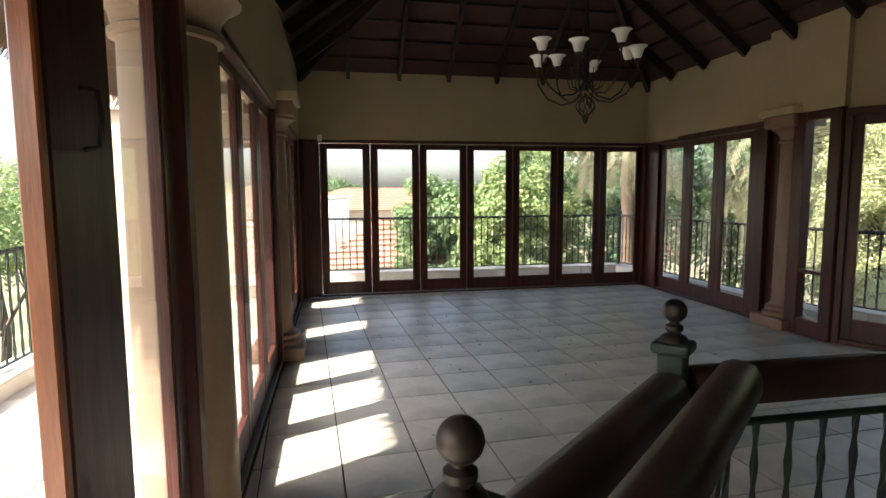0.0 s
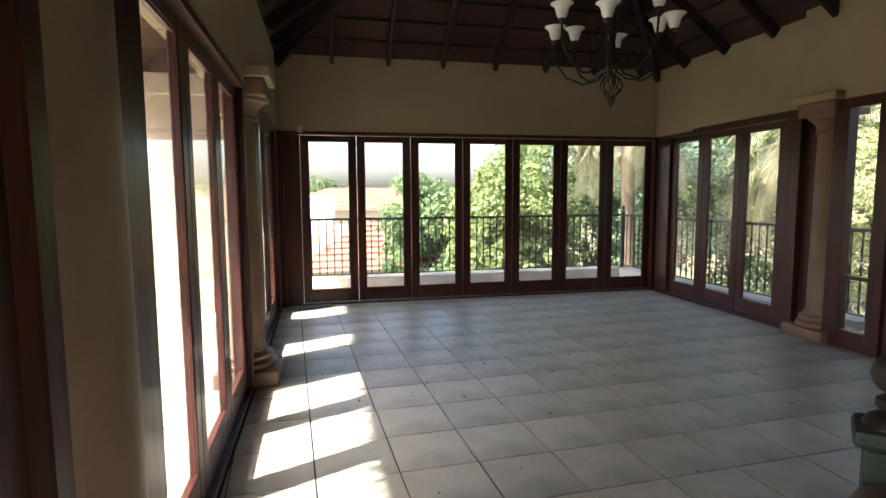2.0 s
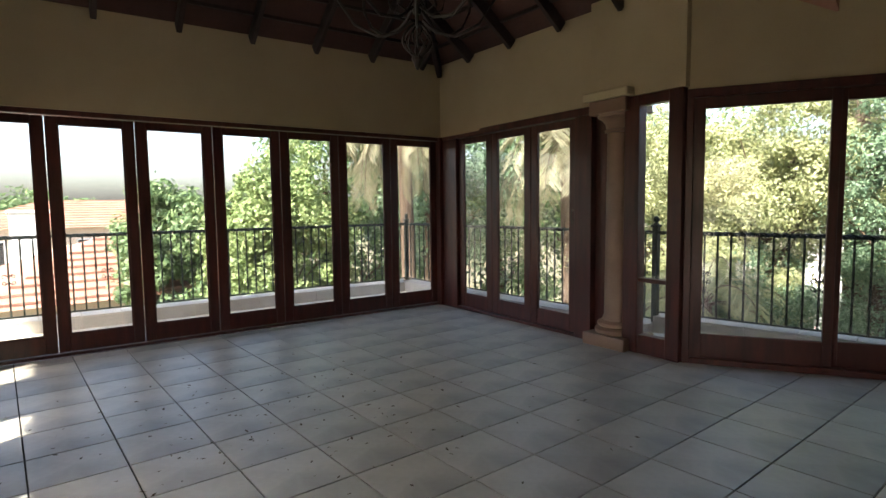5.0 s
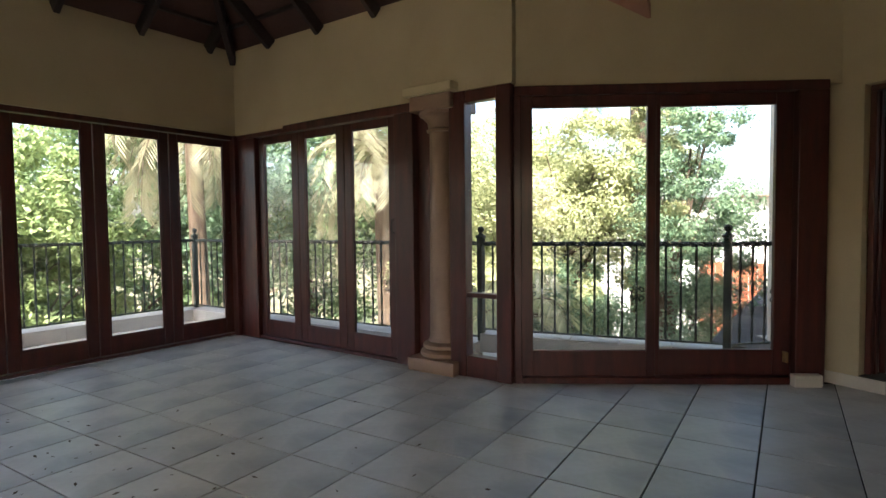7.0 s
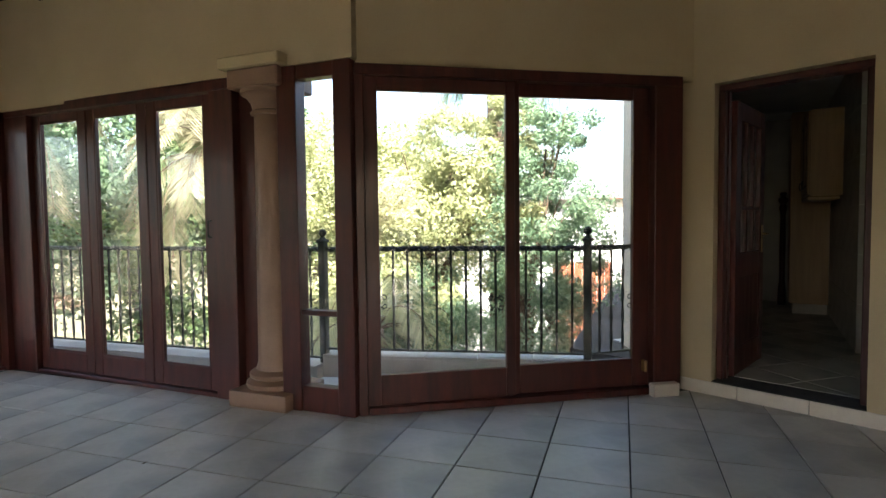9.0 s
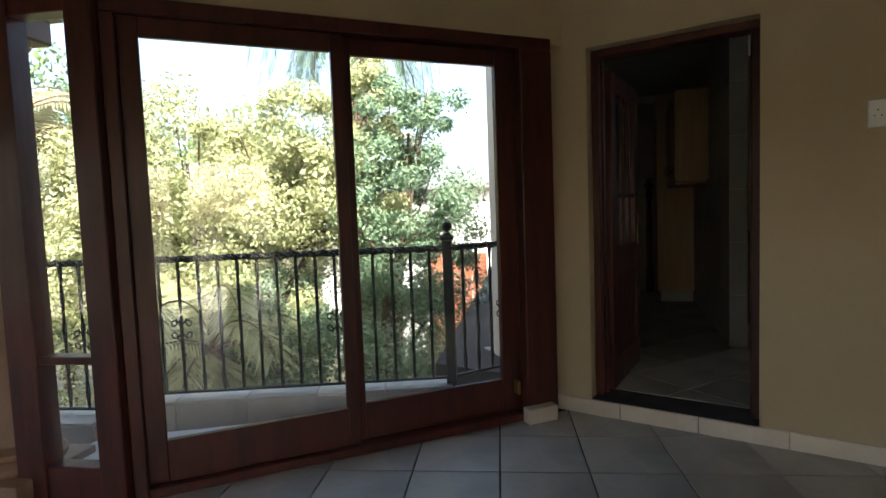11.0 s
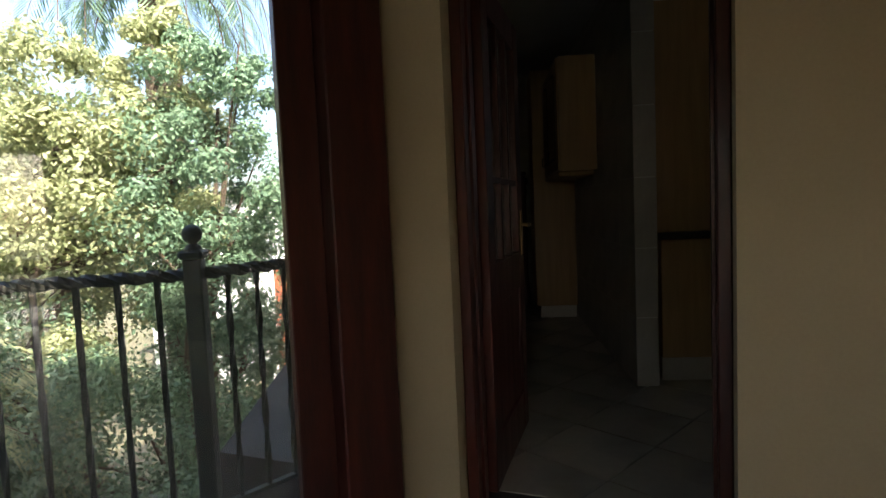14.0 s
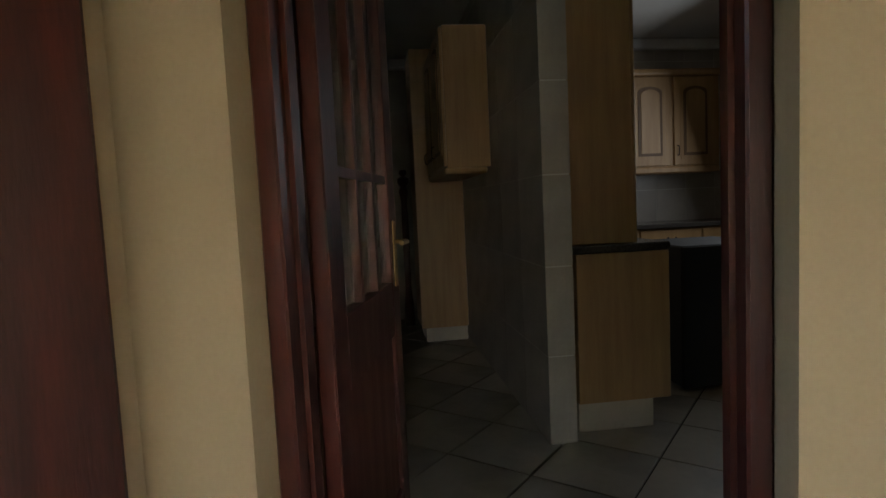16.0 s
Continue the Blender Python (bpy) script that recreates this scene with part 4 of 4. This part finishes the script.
def leaves(rs, centre, radii, n, size, clumps):
    """Leaves round clump centres spread over an ellipsoid."""
    d = rs.normal(size=(clumps, 3))
    d /= np.linalg.norm(d, axis=1)[:, None]
    cc = d * (rs.uniform(0.45, 1.0, (clumps, 1))) * np.array(radii)
    cr = np.mean(radii) * rs.uniform(0.14, 0.36, clumps)
    idx = rs.integers(0, clumps, n)
    e = rs.normal(size=(n, 3))
    e /= np.linalg.norm(e, axis=1)[:, None]
    spread = np.abs(rs.normal(0.88, 0.17, n))
    spread[: n // 6] *= rs.uniform(0, 1.6, n // 6)
    P = cc[idx] + e * (cr[idx] * spread)[:, None] * np.array([1, 1, 0.8]) + np.array(centre)
    nrm = e + np.array([0, 0, 0.35]) + rs.normal(scale=0.5, size=(n, 3))
    nrm /= np.linalg.norm(nrm, axis=1)[:, None]
    t = np.cross(nrm, rs.normal(size=(n, 3)))
    t /= np.linalg.norm(t, axis=1)[:, None]
    b = np.cross(nrm, t)
    s = size * rs.uniform(0.6, 1.3, n)[:, None]
    return P, t * s, b * s * 0.5


def tree(x, y, h, blobs, material, label, n=6000, size=0.06, seed=1, trunk=0.12, name="tree", extra=None):
    rs = np.random.default_rng(seed)
    rr = random.Random(seed)
    t = thing(name, Matrix.Translation((x, y, GZ)), label, "tree")
    bm = bmesh.new()
    top = h * 0.62
    tube([(0, 0, 0), (0.08, 0.05, top * 0.4), (-0.05, 0.1, top * 0.7), (0.05, 0, top)], trunk, 8, bm, 0.5)
    for (cx, cy, cz), rad in blobs:
        z0 = rr.uniform(0.35, 0.8) * min(top, cz)
        mid = ((cx) * 0.5 + rr.uniform(-0.2, 0.2), cy * 0.5 + rr.uniform(-0.2, 0.2), (z0 + cz) / 2)
        tube([(0, 0, z0), mid, (cx, cy, cz)], trunk * 0.45, 5, bm, 0.3)
        for _ in range(5):
            e = (cx + rr.uniform(-0.8, 0.8) * rad[0], cy + rr.uniform(-0.8, 0.8) * rad[1], cz + rr.uniform(-0.8, 0.8) * rad[2])
            tube([mid, ((mid[0] + e[0]) / 2, (mid[1] + e[1]) / 2, (mid[2] + e[2]) / 2 + 0.1), e], trunk * 0.16, 4, bm, 0.3)
    part("trunk", bm, "bark", t, smooth=True)
    vol = [r[0] * r[1] * r[2] for _, r in blobs]
    out = []
    for (c, r), v in zip(blobs, vol):
        k = int(n * (v ** 0.67) / sum(q ** 0.67 for q in vol))
        out.append(leaves(rs, c, r, k, size, max(16, int(40 * v ** 0.5))))
    P, U, V = (np.concatenate([o[i] for o in out]) for i in range(3))
    quads("crown", P, U, V, material, t)
    return t


def palm(x, y, h, label, seed=1, fronds=26, length=2.2, droop=1.0, material="frond", girth=0.17):
    rr = random.Random(seed)
    t = thing("palm_tree", Matrix.Translation((x, y, GZ)), label, "palm tree")
    part("trunk", tube([(0, 0, 0), (0.05, 0, h * 0.5), (0, 0.05, h)], girth, 10, None, 0.8), "bark", t, smooth=True)
    P, U, V = [], [], []
    bm = bmesh.new()
    for i in range(fronds):
        a = rr.uniform(0, 2 * math.pi)
        el = rr.uniform(-0.9, 1.1) * droop
        L = length * rr.uniform(0.7, 1.1)
        pts = []
        p = Vector((0, 0, h))
        ang = el + 0.5
        for k in range(9):
            pts.append(p.copy())
            p = p + L / 8 * Vector((math.cos(a) * math.cos(ang), math.sin(a) * math.cos(ang), math.sin(ang)))
            ang -= 0.28
            ang = max(ang, -1.5)
        tube(pts, 0.014, 4, bm, 0.3)
        for k in range(1, 8):
            d = (pts[k + 1] - pts[k]).normalized()
            side = d.cross(Vector((0, 0, 1))).normalized() if abs(d.z) < 0.99 else Vector((1, 0, 0))
            for q in range(5):
                c = pts[k].lerp(pts[k + 1], q / 5)
                for s in (-1, 1):
                    w = (side * s + d * 0.7 + Vector((0, 0, -0.55))).normalized() * rr.uniform(0.16, 0.26)
                    P.append(c + w)
                    U.append(w)
                    V.append(d * 0.017)
    part("frond_ribs", bm, "bark", t)
    quads("fronds", np.array(P), np.array(U), np.array(V), material, t)
    return t


def house(x, y, w, d, h, roof_h, rot, label, wallm="house", z=GZ, over=0.4, wins=3):
    hs = thing("house", Matrix.Translation((x, y, z)) @ Matrix.Rotation(radians(rot), 4, "Z"), label, "house")
    part("wall", B(-w / 2, w / 2, -d / 2, d / 2, 0, h), wallm, hs)
    bm = bmesh.new()
    a, b = w / 2 + over, d / 2 + over
    k = max(a - b, 0.2)
    v = [bm.verts.new(p) for p in ((-a, -b, h), (a, -b, h), (a, b, h), (-a, b, h), (-k, 0, h + roof_h), (k, 0, h + roof_h))]
    for f in ((0, 1, 5, 4), (1, 2, 5), (2, 3, 4, 5), (3, 0, 4), (3, 2, 1, 0)):
        bm.faces.new([v[i] for i in f])
    part("roof", bm, "roof", hs)
    bm = bmesh.new()
    rows = max(4, int(b / 0.35))
    for i in range(rows):
        u = (i + 0.5) / rows
        box(bm, -a + (a - k) * u, a - (a - k) * u, -b + b * u - 0.04, -b + b * u + 0.02, h + roof_h * u, h + roof_h * u + 0.05)
    part("tile_rows", bm, "roof", hs)
    for i in range(wins):
        cx = -w / 2 + w * (i + 0.5) / wins
        wn_ = part("window", B(cx - 0.5, cx + 0.5, -d / 2 - 0.03, -d / 2 + 0.02, h * 0.45, h * 0.85), "whitewall", hs)
        part("pane", B(cx - 0.44, cx + 0.44, -d / 2 - 0.04, -d / 2 - 0.031, h * 0.47, h * 0.83), "dark", wn_)
    return hs


# north side
house(2.9, 20.5, 5.6, 6, 2.5, 1.2, 8, "single-storey house with a faded terracotta tiled roof beyond the garden")
house(3.6, 38, 11, 7, 3.6, 1.3, -5, "pale plastered house with a shallow terracotta roof in the distance")
ch2 = thing("chimney", Matrix.Translation((1.1, 33, GZ)), "white square chimney block between the distant roofs", "chimney")
part("stack", B(-0.7, 0.7, -0.5, 0.5, 0, 4.3, bevel=0.02), "whitewall", ch2)
part("cap", B(-0.78, 0.78, -0.58, 0.58, 4.3, 4.4, bevel=0.02), "whitewall", ch2)
tree(0.6, 46, 5.6, [((0, 0, 4.2), (3.0, 2, 1.5)), ((-4, 0, 4.0), (3.0, 2, 1.4))], "leafB", "distant grey-green tree behind the houses", n=6000, size=0.16, seed=3)
tree(3.7, 17.5, 5.2, [((0, 0, 4.0), (1.1, 1.1, 1.1)), ((0.2, 0, 2.6), (1.2, 1.0, 1.2)), ((0.7, 0.3, 4.0), (0.7, 0.7, 0.8))], "leafB", "dense dark green garden tree beyond the balcony", n=22000, size=0.07, seed=4)
tree(5.3, 14.8, 6.3, [((-0.3, 0, 3.2), (1.1, 1.0, 1.5)), ((0.4, 0, 4.6), (1.0, 1.0, 1.4)), ((-0.6, 0.3, 4.2), (0.7, 0.8, 1.0)), ((1.0, 0.4, 3.2), (1.2, 1.0, 1.6))], "leafA", "bright yellow-green leafy tree close to the northern balcony", n=40000, size=0.055, seed=5)
tree(7.8, 17.5, 8.5, [((0, 0, 5.6), (1.8, 1.5, 2.0)), ((-0.5, 0, 3.0), (1.6, 1.3, 1.8)), ((2.6, 0, 6.0), (1.8, 1.5, 2.0)), ((2.6, 0.5, 3.0), (1.8, 1.4, 2.0))], "leafB", "tall dark green tree behind the palms", n=32000, size=0.075, seed=6)
palm(7.6, 13.0, 6.2, "palm with a skirt of dry hanging fronds outside the northern doors", seed=7, fronds=44, length=2.3, droop=0.9)
palm(9.2, 14.5, 8.0, "tall grey-trunked palm beside the garden trees", seed=8, fronds=36, length=2.4)
palm(5.8, 12.6, 1.3, "low palm with pale arching fronds below the balcony", seed=9, fronds=26, length=1.9, droop=1.0)
palm(3.0, 12.9, 0.9, "low palm with yellow-green fronds below the balcony", seed=19, fronds=22, length=1.6, material="leafA")
palm(1.5, 13.0, 0.9, "low palm with yellow-green fronds below the balcony", seed=21, fronds=22, length=1.5, material="leafA")
for k, (x, y, s) in enumerate(((4.2, 13.2, 1.0), (6.6, 12.4, 1.1), (8.2, 12.2, 1.2), (9.8, 11.5, 1.3), (2.0, 14.5, 0.9))):
    tree(x, y, 1.6, [((0, 0, 1.3), (1.1 * s, 0.9, 1.2))], ("leafA", "leafC", "leafB")[k % 3], "rounded garden shrub below the balcony rail", n=4500, size=0.055, seed=30 + k, trunk=0.04, name="shrub")
# east side
palm(9.8, 10.6, 5.4, "drooping dry palm between the eastern doors and the garden", seed=10, fronds=30, length=2.2)
tree(12.5, 12.5, 8.0, [((0, 0, 5.4), (2.0, 2.0, 2.0)), ((0.5, -1.2, 3.4), (1.8, 1.6, 1.8)), ((-0.6, 1.6, 4.0), (1.9, 1.6, 2.4))], "leafB", "green tree beyond the eastern balcony", n=32000, size=0.07, seed=11)
tree(11.6, 14.6, 9.0, [((0, 0, 6.2), (2.2, 2.0, 2.0)), ((-1.6, 0, 4.4), (1.8, 1.6, 1.8)), ((1.5, -1.0, 5.0), (1.8, 1.8, 2.0))], "leafD", "tall green tree rising behind the dry palm", n=26000, size=0.07, seed=22)
tree(14.0, 9.5, 6.6, [((0, 0, 5.0), (1.8, 1.8, 1.5)), ((-1.2, 0, 3.3), (1.2, 1.2, 1.0))], "leafA", "open light green tree beside the drive", n=7000, size=0.07, seed=12)
tree(10.3, 8.2, 6.9, [((0, 0.2, 5.1), (1.3, 1.5, 0.9)), ((0.2, -0.9, 4.0), (1.4, 1.3, 1.3)), ((-0.6, 0.6, 3.7), (1.0, 1.3, 1.2)), ((0.2, 0.3, 2.2), (1.4, 1.7, 1.3)), ((0.1, -1.4, 5.2), (0.9, 0.8, 0.8)), ((0.5, -2.1, 5.75), (0.55, 0.5, 0.75)), ((0.0, 1.5, 4.7), (1.0, 1.0, 0.8)), ((0.3, -2.2, 4.7), (0.6, 0.6, 0.9))], "leafC", "large yellow-green leafy tree pressed against the bay railing in full sun", n=185000, size=0.029, seed=13, trunk=0.16)
tree(10.4, 5.75, 6.8, [((0.1, -0.25, 5.35), (0.6, 0.75, 0.75)), ((0, -0.2, 4.5), (0.95, 0.95, 0.9)), ((0.3, -0.35, 3.6), (0.95, 0.95, 0.8)), ((-0.3, 0.4, 2.4), (1.3, 1.5, 1.4)), ((-0.5, 1.7, 3.0), (0.9, 0.9, 1.0)), ((0.0, -0.6, 1.5), (1.1, 1.2, 1.3))], "leafD", "blue-green leafy tree in the shade beside the bay railing", n=120000, size=0.026, seed=14, trunk=0.12)
tree(9.5, 4.2, 1.8, [((0, 0, 1.2), (1.0, 1.0, 1.0))], "leafB", "dark shrub at the foot of the bay", n=6000, size=0.05, seed=15, trunk=0.04, name="shrub")
palm(12.2, 6.6, 7.35, "tall palm rising behind the bay tree", seed=16, fronds=40, length=2.3, material="leafD", girth=0.26)
palm(9.0, 7.4, 3.0, "pale arching palm fronds among the leaves by the bay", seed=17, fronds=20, length=1.7, material="leafC")
hs = house(24, 4.5, 12, 8, 5.0, 0.15, 92, "white flat-fronted house beyond the garden trees", wallm="whitewall", wins=2)
gt = thing("timber_gate", Matrix.Translation((16.0, 6.2, GZ)) @ Matrix.Rotation(radians(90), 4, "Z"), "orange-brown timber boarded gate in front of the white house", "gate")
for i in range(8):
    part("board", B(-1.2 + i * 0.17, -1.2 + i * 0.17 + 0.16, -0.03, 0.03, 0, 3.4, bevel=0.008), "redwood", gt)
for k in range(12):
    rk = random.Random(60 + k)
    tree(-34 + k * 9.5 + rk.uniform(-2, 2), 74 + rk.uniform(-8, 8), 5.0, [((0, 0, 3.4), (5.0, 3.0, 1.5 + rk.random())), ((3, 1, 3.2), (4.0, 3.0, 1.4))], ("leafB", "leafA")[k % 2], "far garden tree on the skyline", n=2200, size=0.4, seed=60 + k, trunk=0.2)
# west side
tree(-6.5, 15.5, 5.6, [((0, 0, 4.3), (1.7, 1.6, 1.0)), ((-1.4, 0.6, 3.6), (1.5, 1.2, 0.9)), ((1.2, -0.4, 3.4), (1.4, 1.2, 0.9))], "leafA", "feathery light green tree beyond the terrace", n=14000, size=0.06, seed=18)
tree(-9.5, 13.0, 4.6, [((0, 0, 3.4), (1.8, 1.6, 1.1)), ((1.6, 0.6, 2.8), (1.6, 1.2, 1.0))], "leafB", "light green tree beyond the gravel drive", n=9000, size=0.07, seed=20)

# ---------------- floor litter ----------------
rs = np.random.default_rng(2)
n = 260
P = np.stack([rs.normal(2.7, 0.75, n), rs.normal(6.9, 0.9, n), np.full(n, 0.006)], 1)
P = P[(P[:, 0] > 0.8) & (P[:, 1] < 9.1)]
n = len(P)
a = rs.uniform(0, 6.28, n)
s = rs.uniform(0.006, 0.02, n) ** 1.0
U = np.stack([np.cos(a) * s, np.sin(a) * s, rs.uniform(-0.004, 0.004, n)], 1)
V = np.stack([-np.sin(a) * s * 0.45, np.cos(a) * s * 0.45, rs.uniform(-0.002, 0.002, n)], 1)
tagged(quads("leaf_litter", P, U, V, "litter", None), "scattered dry leaf fragments lying on the tiled floor", "debris", kind="stuff")


# ---------------- floor tiles ----------------
def clip(poly, px, py, nx, ny):
    """Keeps the part of a polygon where (p - (px, py)) . n <= 0."""
    out = []
    for i in range(len(poly)):
        a, b = poly[i], poly[(i + 1) % len(poly)]
        da, db = (a[0] - px) * nx + (a[1] - py) * ny, (b[0] - px) * nx + (b[1] - py) * ny
        if da <= 0:
            out.append(a)
        if da * db < 0:
            t = da / (da - db)
            out.append((a[0] + t * (b[0] - a[0]), a[1] + t * (b[1] - a[1])))
    return out


TILES = {}


def floor_tile(parent, x, y, size, rot, planes, z, material, gap=0.010, key=""):
    h = size / 2 - gap / 2
    c, s_ = math.cos(rot), math.sin(rot)
    sq = [(x + c * u - s_ * v, y + s_ * u + c * v) for u, v in ((-h, -h), (h, -h), (h, h), (-h, h))]
    poly = sq
    for pl in planes:
        poly = clip(poly, *pl)
        if len(poly) < 3:
            return
    full = len(poly) == 4 and all(abs(p[0] - q[0]) + abs(p[1] - q[1]) < 1e-6 for p, q in zip(poly, sq))
    if full and key in TILES:
        o = new("tile", TILES[key])
    else:
        bm = bmesh.new()
        local = [(p[0] - x, p[1] - y) for p in poly]
        cx, cy = sum(p[0] for p in local) / len(local), sum(p[1] for p in local) / len(local)
        lo = [bm.verts.new((p[0], p[1], -0.010)) for p in local]
        up = [bm.verts.new((p[0], p[1], -0.0012)) for p in local]
        tp_ = [bm.verts.new((p[0] - 0.0022 * (1 if p[0] > cx else -1), p[1] - 0.0022 * (1 if p[1] > cy else -1), 0)) for p in local]
        m_ = len(local)
        for i in range(m_):
            j = (i + 1) % m_
            bm.faces.new((lo[i], lo[j], up[j], up[i]))
            bm.faces.new((up[i], up[j], tp_[j], tp_[i]))
        bm.faces.new(tp_)
        me = bpy.data.meshes.new("tile")
        bm.normal_update()
        bm.to_mesh(me)
        bm.free()
        me.materials.append(M[material])
        o = new("tile", me)
        if full:
            TILES[key] = me
    o.parent = parent
    o.location = (x, y, z)


dpl = (C2[0], C2[1], DN.x, DN.y)
bx, by = B2[0] - B1[0], B2[1] - B1[1]
bl = math.hypot(bx, by)
bpl = (B1[0], B1[1], -by / bl, bx / bl)
for i in range(-4, 16):
    for j in range(-12, 11):
        u, v = (i + 0.5) * TS, (j + 0.5) * TS
        x, y = TX + u * math.cos(TA) - v * math.sin(TA), TY + u * math.sin(TA) + v * math.cos(TA)
        if y < 1.4 or x > 7.5:
            continue
        pl = [(WX, 0, -1, 0), (0, NY + 0.03, 0, 1), (EX if y > 5.75 else 9.0, 0, 1, 0), dpl]
        if y <= 5.75:
            pl.append(bpl)
        floor_tile(floor, x, y, TS, TA, pl, 0.0, "tile", gap=0.0085, key="a")
dp2 = (cut.x, cut.y, -DN.x, -DN.y)
TS2 = 0.42
for i in range(-10, 12):
    for j in range(-12, 12):
        r_ = radians(39)
        u, v = i * TS2, j * TS2
        x, y = 9.0 + u * math.cos(r_) - v * math.sin(r_), 2.6 + u * math.sin(r_) + v * math.cos(r_)
        if 6.4 < x < 11.7 and 0.9 < y < 4.2:
            floor_tile(kfm, x, y, TS2, r_, [dp2], KZ, "tile", key="b")
bf = bpy.data.objects["balcony_floor"]
for i in range(-5, 2):
    for j in range(0, 22):
        x, y = -0.02 + i * 0.3 - 0.0, 0.9 + j * 0.3
        if x > -1.5:
            floor_tile(bf, x, y, 0.3, 0, [(0.5, 0, 1, 0)], -0.018, "ctile", key="c")
